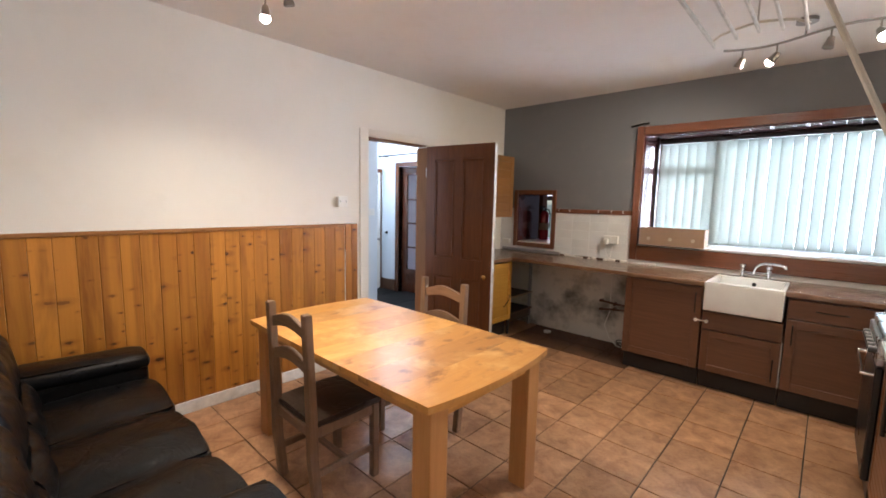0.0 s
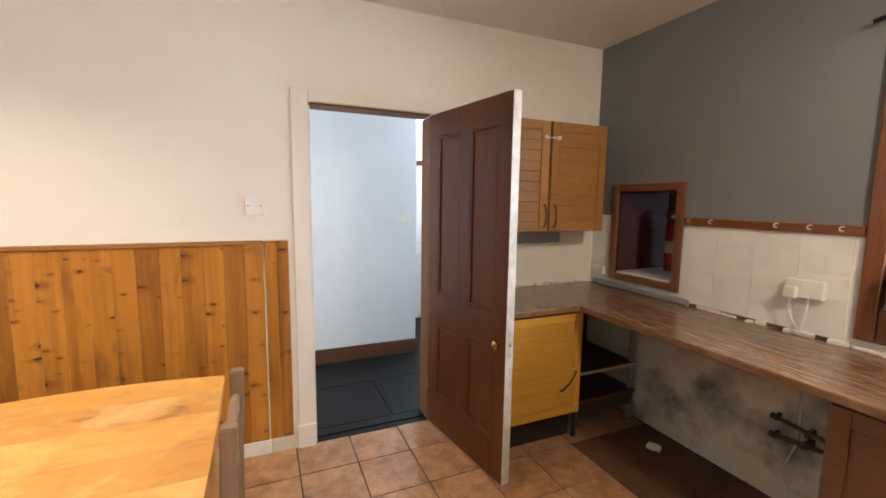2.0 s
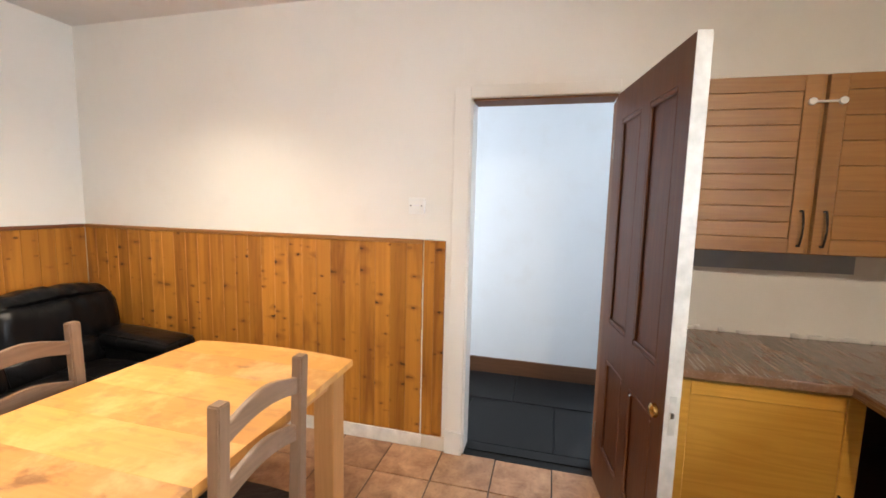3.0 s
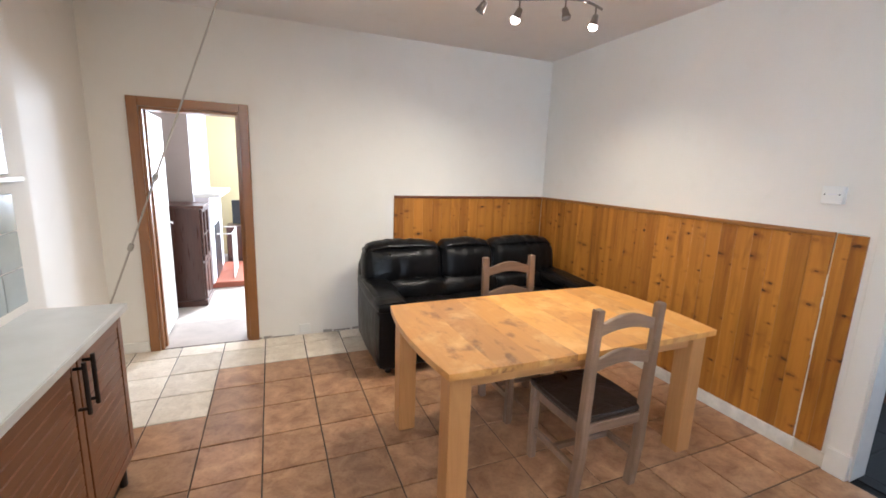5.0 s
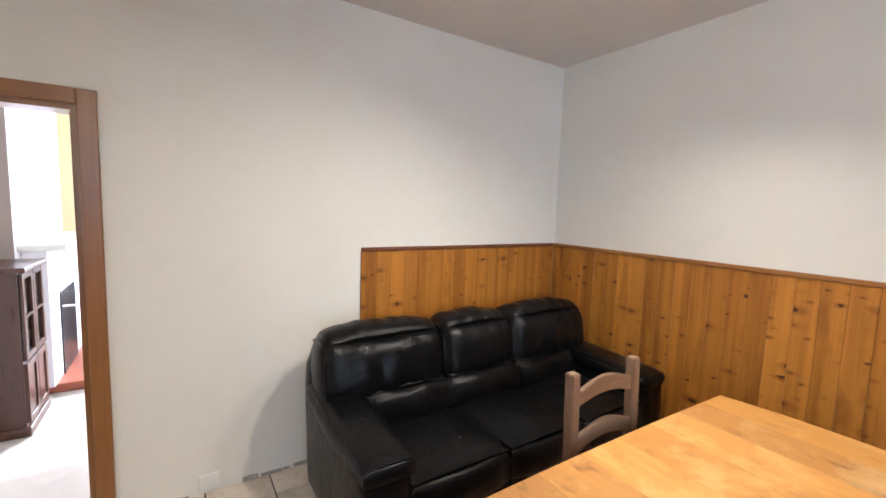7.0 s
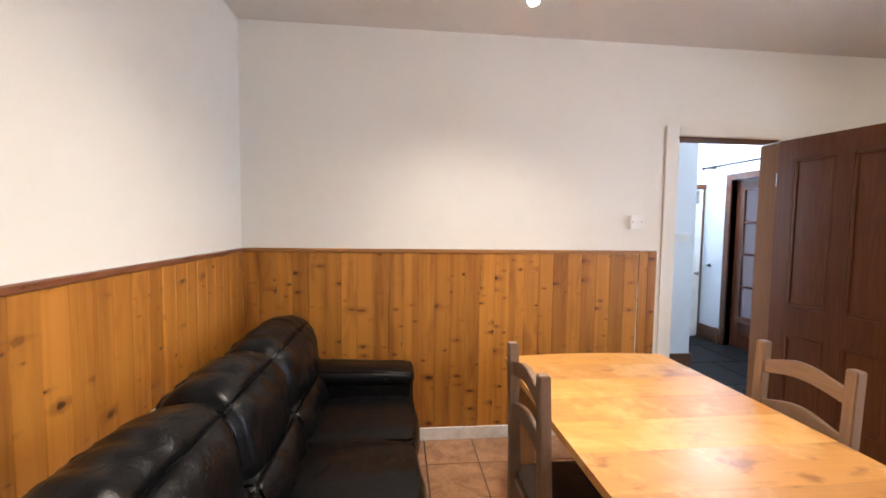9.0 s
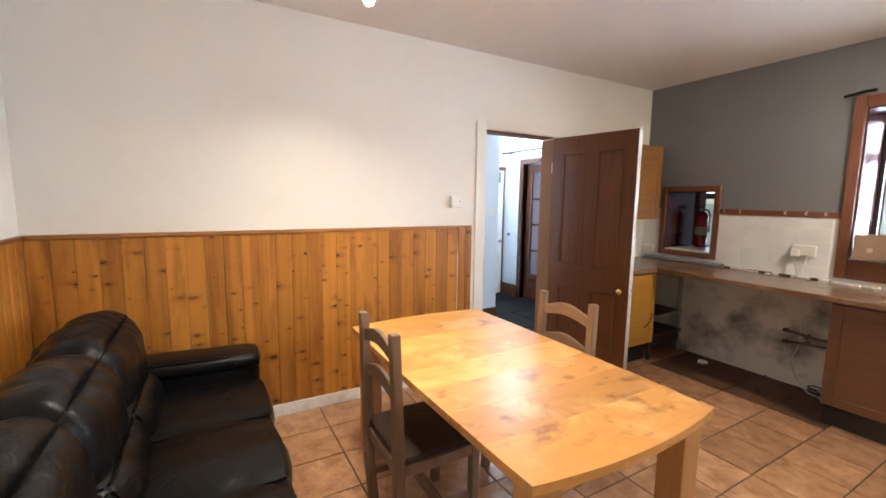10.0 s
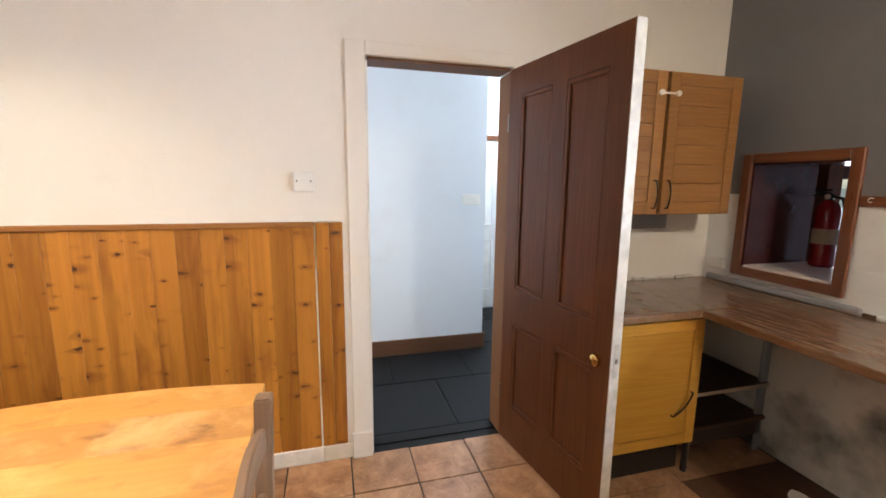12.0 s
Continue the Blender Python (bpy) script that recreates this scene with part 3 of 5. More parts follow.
def dining_table():
    wx, wy, top = 1.535, 0.87, 0.725
    t = thing("dining_table", "rectangular oiled wood dining table with square legs", "table", (-1.385, 1.605, 0))
    cuts = [-1.0, -0.80, -0.57, -0.31, -0.06, 0.20, 0.46, 0.72, 1.0]

    def at(u, v, z):
        x = u * (wx / 2) + math.copysign(0.042, u) * abs(u) ** 5 * (1 - v * v)
        return (x, v * (wy / 2 + 0.012 * (1 - u * u)), z)
    tones = ["tablepale", "tablemid", "tablepale", "table", "tablepale", "tablemid", "tablebrown", "tablemid"]
    for tone, a, b in zip(tones, cuts, cuts[1:]):
        bm = bmesh.new()
        us, vs = [a + 0.0001 + (b - a - 0.0002) * k / 3 for k in range(4)], [-1 + k / 8 for k in range(17)]
        lo, hi = ([[bm.verts.new(at(u, v, z)) for v in vs] for u in us] for z in (top - 0.03, top))
        for i in range(3):
            for j in range(16):
                bm.faces.new((hi[i][j], hi[i + 1][j], hi[i + 1][j + 1], hi[i][j + 1]))
                bm.faces.new((lo[i][j], lo[i][j + 1], lo[i + 1][j + 1], lo[i + 1][j]))
        for j in range(16):
            bm.faces.new((lo[0][j], hi[0][j], hi[0][j + 1], lo[0][j + 1]))
            bm.faces.new((lo[3][j], lo[3][j + 1], hi[3][j + 1], hi[3][j]))
        for i in range(3):
            bm.faces.new((lo[i][0], lo[i + 1][0], hi[i + 1][0], hi[i][0]))
            bm.faces.new((lo[i][16], hi[i][16], hi[i + 1][16], lo[i + 1][16]))
        bmesh.ops.recalc_face_normals(bm, faces=bm.faces)
        es = [e for e in bm.edges if len(e.link_faces) == 2 and e.calc_face_angle(0) > 1.0 and e.verts[0].co.z > top - 0.001 and e.verts[1].co.z > top - 0.001]
        bmesh.ops.bevel(bm, geom=es, offset=0.0005, segments=1, affect="EDGES")
        part("top_board", bm, MAT[tone], t)
    lx, ly = wx / 2 - 0.02, wy / 2 - 0.035
    for sx in (-1, 1):
        for sy in (-1, 1):
            x, y = sx * (lx - 0.05), sy * (ly - 0.05)
            part("leg", bbox(x - 0.05, x + 0.05, y - 0.05, y + 0.05, 0, top - 0.031, bev=0.006, seg=2), MAT["tableleg"], t)
    for sy in (-1, 1):
        part("apron", bbox(-lx + 0.1, lx - 0.1, sy * (ly - 0.035) - 0.011, sy * (ly - 0.035) + 0.011, top - 0.105, top - 0.031, bev=0.002), MAT["tablerail"], t)
    for sx in (-1, 1):
        part("apron", bbox(sx * (lx - 0.035) - 0.011, sx * (lx - 0.035) + 0.011, -ly + 0.1, ly - 0.1, top - 0.105, top - 0.031, bev=0.002), MAT["table"], t)
    return t


def arched(w, z, h, rise, depth):
    """A back rail with an arched top and a gently arched underside."""
    n = 14
    xs = [-w / 2 + w * k / n for k in range(n + 1)]
    up = [(x, z + h * 0.55 + rise * math.cos(math.pi * x / w) ** 1.3 if abs(x) < w / 2 - 1e-6 else z + h * 0.55) for x in xs]
    lo = [(x, z - h * 0.45 + rise * 0.75 * max(0.0, math.cos(math.pi * x / w))) for x in reversed(xs)]
    bm = bar(up + lo, depth)
    bmesh.ops.bevel(bm, geom=[e for e in bm.edges if abs(e.verts[0].co.y - e.verts[1].co.y) < 1e-5], offset=0.003, segments=2, affect="EDGES")
    return bm


def dining_chair(at, rz, label):
    """Local: back posts at y = 0, the seat ahead along +y."""
    c = thing("dining_chair", label, "chair", at, rz, group="chairs at the table")
    hw, top = 0.176, 0.955
    for s in (-1, 1):
        bm = bmesh.new()
        prof = [(0.045, 0.0), (0.02, 0.25), (0.018, 0.45), (0.010, 0.70), (0.0, top)]
        w, loops = 0.021, []
        for k, (y, z) in enumerate(prof):
            d = 0.022 if z < 0.5 else 0.019
            loops.append([bm.verts.new((s * hw + a * w, y + b * d, z)) for a, b in ((-1, -1), (1, -1), (1, 1), (-1, 1))])
        for a, b in zip(loops, loops[1:]):
            for k in range(4):
                bm.faces.new((a[k], a[(k + 1) % 4], b[(k + 1) % 4], b[k]))
        bm.faces.new(loops[0])
        bm.faces.new(loops[-1])
        bmesh.ops.recalc_face_normals(bm, faces=bm.faces)
        bmesh.ops.bevel(bm, geom=bm.edges[:], offset=0.004, segments=2, affect="EDGES")
        part("back_post", bm, MAT["chair"], c)
    part("top_rail", moved(arched(0.31, 0.855, 0.055, 0.035, 0.02), pose(0, 0.006, 0)), MAT["chairrail"], c)
    part("back_rail", moved(arched(0.31, 0.690, 0.055, 0.035, 0.02), pose(0, 0.012, 0)), MAT["chairrail"], c)
    for s in (-1, 1):
        part("front_leg", bbox(s * hw - 0.02, s * hw + 0.02, 0.36, 0.40, 0, 0.41, bev=0.004), MAT["chair"], c)
        part("seat_rail", bbox(s * hw - 0.012, s * hw + 0.012, 0.042, 0.36, 0.355, 0.41, bev=0.003), MAT["chair"], c)
        part("side_stretcher", bbox(s * hw - 0.010, s * hw + 0.010, 0.045, 0.36, 0.15, 0.185, bev=0.003), MAT["chair"], c)
    part("front_seat_rail", bbox(-hw + 0.02, hw - 0.02, 0.368, 0.392, 0.355, 0.41, bev=0.003), MAT["chairrail"], c)
    part("back_seat_rail", bbox(-hw + 0.021, hw - 0.021, 0.008, 0.030, 0.36, 0.41, bev=0.003), MAT["chairrail"], c)
    part("stretcher", bbox(-hw + 0.01, hw - 0.01, 0.20, 0.222, 0.152, 0.183, bev=0.003), MAT["chairrail"], c)
    part("seat", moved(soft(2 * hw + 0.035, 0.385, 0.032, 0.012, 0.008, 8), pose(0, 0.215, 0.426)), MAT["chairseat"], c, "worn dark brown seat pad", smooth=50)
    return c


def sofa():
    x0, x1, y0 = -2.59, -0.665, -0.12
    lx = x1 - x0
    s = thing("leather_sofa", "black creased leather three-seat sofa with rounded arms", "sofa", ((x0 + x1) / 2, y0, 0))
    part("base", bbox(-lx / 2 + 0.03, lx / 2 - 0.03, 0.06, 0.76, 0.05, 0.27, bev=0.03, seg=3), MAT["leather"], s, smooth=40)
    for a in (-1, 1):
        for y in (0.12, 0.70):
            part("foot", cylm((a * (lx / 2 - 0.1), y, 0), (a * (lx / 2 - 0.1), y, 0.055), 0.022, 0.028), MAT["dark"], s)
        bm = soft(0.21, 0.785, 0.50, 0.055, 0.012, 14, a * 2.0, 0.006, 6.0)
        moved(bm, pose(a * (lx / 2 - 0.105), 0.415, 0.31))
        part("arm", bm, MAT["leather"], s, smooth=60)
        bm = soft(0.225, 0.79, 0.10, 0.045, 0.01, 12, a * 3.0 + 1, 0.005, 7.0)
        moved(bm, pose(a * (lx / 2 - 0.108), 0.42, 0.542, -2.0))
        part("arm_pad", bm, MAT["leather"], s, smooth=60)
    bm = soft(lx - 0.05, 0.24, 0.62, 0.11, 0.01, 12, 4.0, 0.006, 5.0)
    part("back_frame", moved(bm, pose(0, 0.0, 0.465, 2)), MAT["leather"], s, smooth=60)
    w = (lx - 0.40) / 3
    for k in range(3):
        x = -lx / 2 + 0.20 + w * (k + 0.5)
        bm = soft(w - 0.006, 0.62, 0.19, 0.055, 0.03, 18, k * 1.7 + 3, 0.010, 8.0)
        part("seat_cushion", moved(bm, pose(x, 0.50, 0.345, 2)), MAT["leather"], s, smooth=60)
        wide = w + (0.165 if k != 1 else 0.0)
        cx = x + (-0.0825 if k == 0 else 0.0825 if k == 2 else 0.0)
        bm = soft(3 * (wide + 0.006), 0.31, 0.385, 0.145, 0.03, 34, k * 2.3 + 9, 0.012, 7.0)
        for v in bm.verts:
            v.co.x /= 3
            e = abs(v.co.x) / wide * 2
            # gathered seams at both ends, fullest in the middle of the pad
            v.co.y *= 1.0 - 0.10 * e ** 6
            v.co.y += 0.06 * max(0.0, 0.06 - v.co.z)
            v.co.z -= 0.012 * e ** 6
            gather = max(0.0, 1.0 - abs(v.co.z + 0.13) / 0.10) * max(0.0, min(1.0, v.co.y * 8))
            v.co.y += 0.018 * gather * noise.noise(Vector((v.co.x * 38 + k * 5, v.co.z * 7, 1.7)))
        part("back_cushion", moved(bm, pose(cx, 0.10, 0.68, 5, 0, 0)), MAT["leather"], s, smooth=60)
        bm = soft(w + 0.01, 0.17, 0.21, 0.07, 0.02, 16, k * 3.1 + 5, 0.016, 12.0)
        part("lumbar_cushion", moved(bm, pose(x, 0.245, 0.485, 14)), MAT["leather"], s, smooth=60)
    return s


dining_table()
dining_chair((-1.46, 1.063, 0), 0, "weathered wooden ladder-back chair with dark seat, sofa side")
dining_chair((-1.427, 2.125, 0), 180, "weathered wooden ladder-back chair with dark seat, door side")
sofa()

# ---- doors ----


def panel_door(parent, w, h, th, face, back, panels, rail=0.022, glazed=()):
    """A framed door leaf along +x from its hinge, thickness about y = 0; panels: (x0, x1, z0, z1)."""
    gaps = [*panels, *glazed]
    xs = sorted({0.0, w, *[p[0] for p in gaps], *[p[1] for p in gaps]})
    zs = sorted({0.0, h, *[p[2] for p in gaps], *[p[3] for p in gaps]})
    bm = bmesh.new()
    for x0, x1 in zip(xs, xs[1:]):
        for z0, z1 in zip(zs, zs[1:]):
            if not any(p[0] <= x0 and x1 <= p[1] and p[2] <= z0 and z1 <= p[3] for p in gaps):
                box(bm, x0, x1, -th / 2, th / 2, z0, z1)
    bmesh.ops.remove_doubles(bm, verts=bm.verts, dist=1e-5)
    part("leaf_frame", bm, [face], parent)
    for x0, x1, z0, z1 in panels:
        bm = bmesh.new()
        box(bm, x0, x1, -th / 2 + 0.010, th / 2 - 0.010, z0, z1)
        for s in (-1, 1):
            y = s * (th / 2 - 0.006)
            for a in ((x0, x1, z0, z0 + rail), (x0, x1, z1 - rail, z1), (x0, x0 + rail, z0 + rail, z1 - rail), (x1 - rail, x1, z0 + rail, z1 - rail)):
                box(bm, a[0], a[1], y - 0.006, y + 0.003, a[2], a[3], bev=0.004)
        part("panel", bm, face, parent)


# brown panelled kitchen door, standing open into the kitchen
LEAF, LH, TH = 0.775, 2.004, 0.042
door = thing("kitchen_door", "dark brown stained four-panel door standing open, white edge", "door", (W + 0.012, 3.218, 0.01), 8.9)
panel_door(door, LEAF, LH, TH, MAT["doorwood"], MAT["white"], [(0.105, 0.34, 0.22, 0.70), (0.435, 0.67, 0.22, 0.70), (0.105, 0.34, 0.89, 1.87), (0.435, 0.67, 0.89, 1.87)])
part("leaf_edge", bbox(LEAF, LEAF + 0.004, -TH / 2 - 0.003, TH / 2 + 0.003, 0, LH), MAT["edge"], door, "chipped white painted edge")
part("latch_plate", bbox(LEAF + 0.004, LEAF + 0.006, -0.011, 0.011, 0.69, 0.83), MAT["edge"], door, "latch plate painted over in white")
part("latch", bbox(LEAF + 0.0061, LEAF + 0.013, -0.006, 0.006, 0.752, 0.772, bev=0.002), MAT["nickel"], door)
for hz in (0.22, 1.70):
    part("hinge", bbox(-0.010, 0.0, -TH / 2 - 0.004, TH / 2 + 0.002, hz, hz + 0.09, bev=0.002), MAT["nickel"], door, "old steel butt hinge")
for s in (-1, 1):
    m = pose(LEAF - 0.075, s * TH / 2, 0.738, -90 * s * -1)
    knob = lathe([(0.026, 0.0), (0.026, 0.004), (0.010, 0.007), (0.009, 0.026), (0.020, 0.034), (0.026, 0.044), (0.024, 0.056), (0.012, 0.063), (0.001, 0.064)], 18, m)
    part("knob", knob, MAT["brass"], door, "round brass knob", smooth=30)

frame_w = thing("door_frame_hall", "white painted door frame with bare wood lining", "door frame", (W, DY0, 0), kind="structure")
o = W
part("architrave", bbox(0, 0.014, -0.092, 0.0, 0, DTOP + 0.065, bev=0.006, seg=2), MAT["wall"], frame_w, "architrave painted over in wall cream")
part("head", bbox(0, 0.014, 0.0005, DY1 - DY0, DTOP, DTOP + 0.065, bev=0.006, seg=2), MAT["wall"], frame_w)
part("lining", bbox(-0.14, -0.001, 0.0, 0.012, 0, DTOP - 0.02), MAT["white"], frame_w)
part("lining", bbox(-0.14, 0.016, DY1 - DY0 - 0.013, DY1 - DY0 - 0.001, 0, DTOP - 0.02), MAT["jamb"], frame_w, "bare orange wood lining")
part("lining_head", bbox(-0.14, -0.001, 0.012, DY1 - DY0 - 0.014, DTOP - 0.012, DTOP - 0.001), MAT["jamb"], frame_w)
part("block", bbox(0.0, 0.03, -0.098, 0.004, 0, 0.14, bev=0.003), MAT["white"], frame_w)
part("threshold", bbox(-0.14, -0.06, 0.013, DY1 - DY0 - 0.014, -0.004, 0.003), MAT["slate"], frame_w, "dark worn stone threshold")

frame_s = thing("door_frame_sitting_room", "orange brown varnished door frame", "door frame", (SX0, S, 0), kind="structure")
ow = SX1 - SX0
for x0, x1 in ((-0.068, 0.0), (ow, ow + 0.068)):
    part("architrave", bbox(x0, x1, 0, 0.02, 0, STOP + 0.067, bev=0.005, seg=2), MAT["sdoor"], frame_s)
part("head", bbox(0.0005, ow - 0.0005, 0, 0.02, STOP, STOP + 0.067, bev=0.005, seg=2), MAT["sdoorh"], frame_s)
for x0, x1 in ((0.0, 0.022), (ow - 0.022, ow)):
    part("lining", bbox(x0, x1, -0.155, -0.001, 0, STOP), MAT["sdoor"], frame_s)
    part("stop", bbox(x0 + (0.022 if x0 < 0.1 else -0.012), x1 + (0.012 if x0 < 0.1 else -0.022), -0.10, -0.06, 0, STOP - 0.022), MAT["sdoor"], frame_s)
part("lining_head", bbox(0.022, ow - 0.022, -0.155, -0.001, STOP - 0.022, STOP), MAT["sdoorh"], frame_s)

sleaf = thing("sitting_room_door", "white painted flush door standing open", "door", (SX1 + 0.015, S - 0.17, 0.012), -88)
panel_door(sleaf, 0.64, 1.86, 0.036, MAT["white"], MAT["white"], [])
part("handle", tube([(0.59, -0.02, 0.93), (0.59, -0.05, 0.93), (0.57, -0.058, 0.93), (0.50, -0.058, 0.93)], 0.008), MAT["chrome"], sleaf, smooth=40)

# ---- window ----
win = thing("window_1", "wide window in a red-brown varnished wooden reveal", "window", (0, N, 0), kind="structure")
A = 0.062
for x0, x1 in ((WX0 - A, WX0 + 0.006), (WX1 - 0.006, WX1 + A)):
    part("architrave", bbox(x0, x1, -0.024, 0.0, WZ0 - 0.15, WZ1 + 0.08, bev=0.005, seg=2), MAT["frame"], win)
part("architrave_head", bbox(WX0 + 0.007, WX1 - 0.007, -0.022, 0.0, WZ1 - 0.006, WZ1 + 0.075, bev=0.005, seg=2), MAT["frameh"], win)
part("apron_board", bbox(WX0 + 0.007, WX1 - 0.007, -0.020, 0.0, WZ0 - 0.15, WZ0 - 0.006, bev=0.004), MAT["frameh"], win)
RD = 0.47
part("lining", bbox(WX0, WX0 + 0.018, 0.001, RD, WZ0, WZ1), MAT["lacquer"], win, "glossy dark varnished lining")
part("lining", bbox(WX1 - 0.018, WX1, 0.001, RD, WZ0, WZ1), MAT["lacquer"], win)
part("lining_head", bbox(WX0 + 0.018, WX1 - 0.018, 0.001, RD, WZ1 - 0.018, WZ1), MAT["lacquer"], win)
part("sill", bbox(WX0 + 0.018, WX1 - 0.018, -0.012, RD, WZ0, WZ0 + 0.02, bev=0.004), MAT["greytop"], win, "pale glossy sill")
IX0, IX1, IZ0, IZ1 = WX0 + 0.018, WX1 - 0.018, WZ0 + 0.02, WZ1 - 0.018
FY = 0.44
part("window_frame", bbox(IX0, IX0 + 0.045, FY, FY + 0.05, IZ0, IZ1), MAT["frame"], win)
part("window_frame", bbox(IX1 - 0.045, IX1, FY, FY + 0.05, IZ0, IZ1), MAT["frame"], win)
part("window_frame", bbox(IX0 + 0.045, IX1 - 0.045, FY, FY + 0.05, IZ1 - 0.05, IZ1), MAT["frameh"], win)
part("window_frame", bbox(IX0 + 0.045, IX1 - 0.045, FY, FY + 0.05, IZ0, IZ0 + 0.045), MAT["upvc"], win)
MX = -0.47
part("mullion", bbox(MX - 0.04, MX + 0.04, FY, FY + 0.05, IZ0 + 0.045, IZ1 - 0.05), MAT["upvc"], win)
part("transom", bbox(IX0 + 0.045, MX - 0.04, FY, FY + 0.05, 1.80, 1.87), MAT["upvc"], win)
for x0, x1, z0, z1 in ((IX0 + 0.045, MX - 0.04, IZ0 + 0.045, 1.80), (IX0 + 0.045, MX - 0.04, 1.87, IZ1 - 0.05), (MX + 0.04, IX1 - 0.045, IZ0 + 0.045, IZ1 - 0.05)):
    pane = part("pane", bbox(x0, x1, FY + 0.022, FY + 0.028, z0, z1), MAT["glass"], win)
    pane.visible_shadow = False

blind = thing("vertical_blind", "white vertical fabric blind closed over the window", "blind", (0, N + 0.375, 0))
part("head_rail", bbox(IX0 + 0.03, IX1 - 0.03, -0.022, 0.022, IZ1 - 0.042, IZ1 - 0.002, bev=0.004), MAT["dark"], blind)
part("side_batten", bbox(IX0 + 0.002, IX0 + 0.026, -0.02, 0.02, IZ0, IZ1 - 0.001), MAT["dark"], blind)
slat = bmesh.new()
SLW, SLH = 0.089, IZ1 - 0.045 - IZ0 - 0.012
cols = []
for k in range(7):
    u = k / 6 - 0.5
    cols.append([slat.verts.new((u * SLW, 0.007 * (1 - (2 * u) ** 2), z)) for z in (0.0, SLH)])
for a, b in zip(cols, cols[1:]):
    slat.faces.new((a[0], b[0], b[1], a[1]))
slat_me = mesh_of("slat", slat, MAT["blind"], smooth=60)
x, k = IX0 + 0.085, 0
while x < IX1 - 0.05:
    s_ob = piece("slat", slat_me, blind)
    s_ob.matrix_basis = pose(x, 0.004 * (k % 2), IZ0 + 0.012, random.uniform(-0.4, 0.4), 0, 29 + random.uniform(-4, 4))
    x += 0.0815
    k += 1

# ---- hatch ----
hatch = thing("hatch_1", "square serving hatch in a red-brown wooden frame", "hatch", (0, N, 0), kind="structure")
for x0, x1 in ((HX0 - 0.047, HX0 + 0.004), (HX1 - 0.004, HX1 + 0.047)):
    part("architrave", bbox(x0, x1, -0.022, 0, HZ0 - 0.047, HZ1 + 0.047, bev=0.004), MAT["frame"], hatch)
for z0, z1 in ((HZ0 - 0.047, HZ0 + 0.004), (HZ1 - 0.004, HZ1 + 0.047)):
    part("architrave_rail", bbox(HX0 + 0.005, HX1 - 0.005, -0.020, 0, z0, z1, bev=0.004), MAT["frameh"], hatch)
part("lining", bbox(HX0, HX0 + 0.012, 0.001, 0.485, HZ0, HZ1), MAT["lacquer"], hatch, "glossy dark maroon lining")
part("lining", bbox(HX1 - 0.012, HX1, 0.001, 0.485, HZ0, HZ1), MAT["lacquer"], hatch)
part("lining_head", bbox(HX0 + 0.012, HX1 - 0.012, 0.001, 0.485, HZ1 - 0.012, HZ1), MAT["lacquer"], hatch)
part("sill", bbox(HX0 + 0.012, HX1 - 0.012, 0.001, 0.485, HZ0, HZ0 + 0.014), MAT["white"], hatch, "white painted hatch sill")

# ---- kitchen units ----
CT, CTH = 0.878, 0.036       # worktop top and thickness
FN, FW = 3.935, -2.095       # worktop fronts of the north and west runs


def slab_door(parent, name, x0, x1, z0, z1, mat, along="x", at=0.0, th=0.02, stile=0.06, slats=0, vmat=None):
    """A framed door with a sunk panel in the plane at; along x it faces -y, along y it faces +x or -x by sign of th."""
    d = abs(th)
    s = 1 if th > 0 else -1

    def put(bm, a0, a1, p0, p1, c0, c1, bev=0.0):
        lo, hi = sorted((at - s * p0, at - s * p1))
        box(bm, *((a0, a1, lo, hi) if along == "x" else (lo, hi, a0, a1)), c0, c1, bev=bev)
    bm = bmesh.new()
    put(bm, x0, x1, 0, d * 0.55, z0, z1)
    door = part(name, bm, mat, parent)
    for kind, a0, a1, c0, c1 in (("stile", x0, x0 + stile, z0, z1), ("stile", x1 - stile, x1, z0, z1),
                                 ("rail", x0 + stile + 0.0004, x1 - stile - 0.0004, z0, z0 + stile), ("rail", x0 + stile + 0.0004, x1 - stile - 0.0004, z1 - stile, z1)):
        bm = bmesh.new()
        put(bm, a0, a1, d * 0.55 + 0.0002, d, c0, c1, 0.002)
        part(kind, bm, mat, door)
    if slats:
        step = (z1 - z0 - 2 * stile) / slats
        for k in range(slats):
            bm = bmesh.new()
            put(bm, x0 + stile + 0.001, x1 - stile - 0.001, d * 0.55, d * 0.86, z0 + stile + k * step + 0.0008, z0 + stile + (k + 1) * step - 0.0008, 0.0025)
            part("slat", bm, vmat or mat, door)
    return door


def bow_handle(parent, p, q, out, mat):
    """A bowed bar pull between two points, standing off along out."""
    p, q, out = Vector(p), Vector(q), Vector(out)
    pts = [p]
    for k in range(9):
        u = k / 8
        pts.append(p.lerp(q, u) + out * (0.55 + 0.45 * math.sin(math.pi * u)))
    pts.append(q)
    return part("handle", tube(pts, 0.0042), mat, parent, "dark iron pull handle", smooth=40)


def child_lock(parent, pts):
    bm = bmesh.new()
    for p in pts:
        cyl(bm, p, (p[0], p[1] - 0.012, p[2]) if abs(pts[0][1] - pts[1][1]) < 0.01 else (p[0] + 0.012, p[1], p[2]), 0.014)
    tube([Vector(p) for p in pts], 0.005, 6, bm)
    part("child_lock", bm, MAT["plastic"], parent, "white plastic child lock", smooth=40)


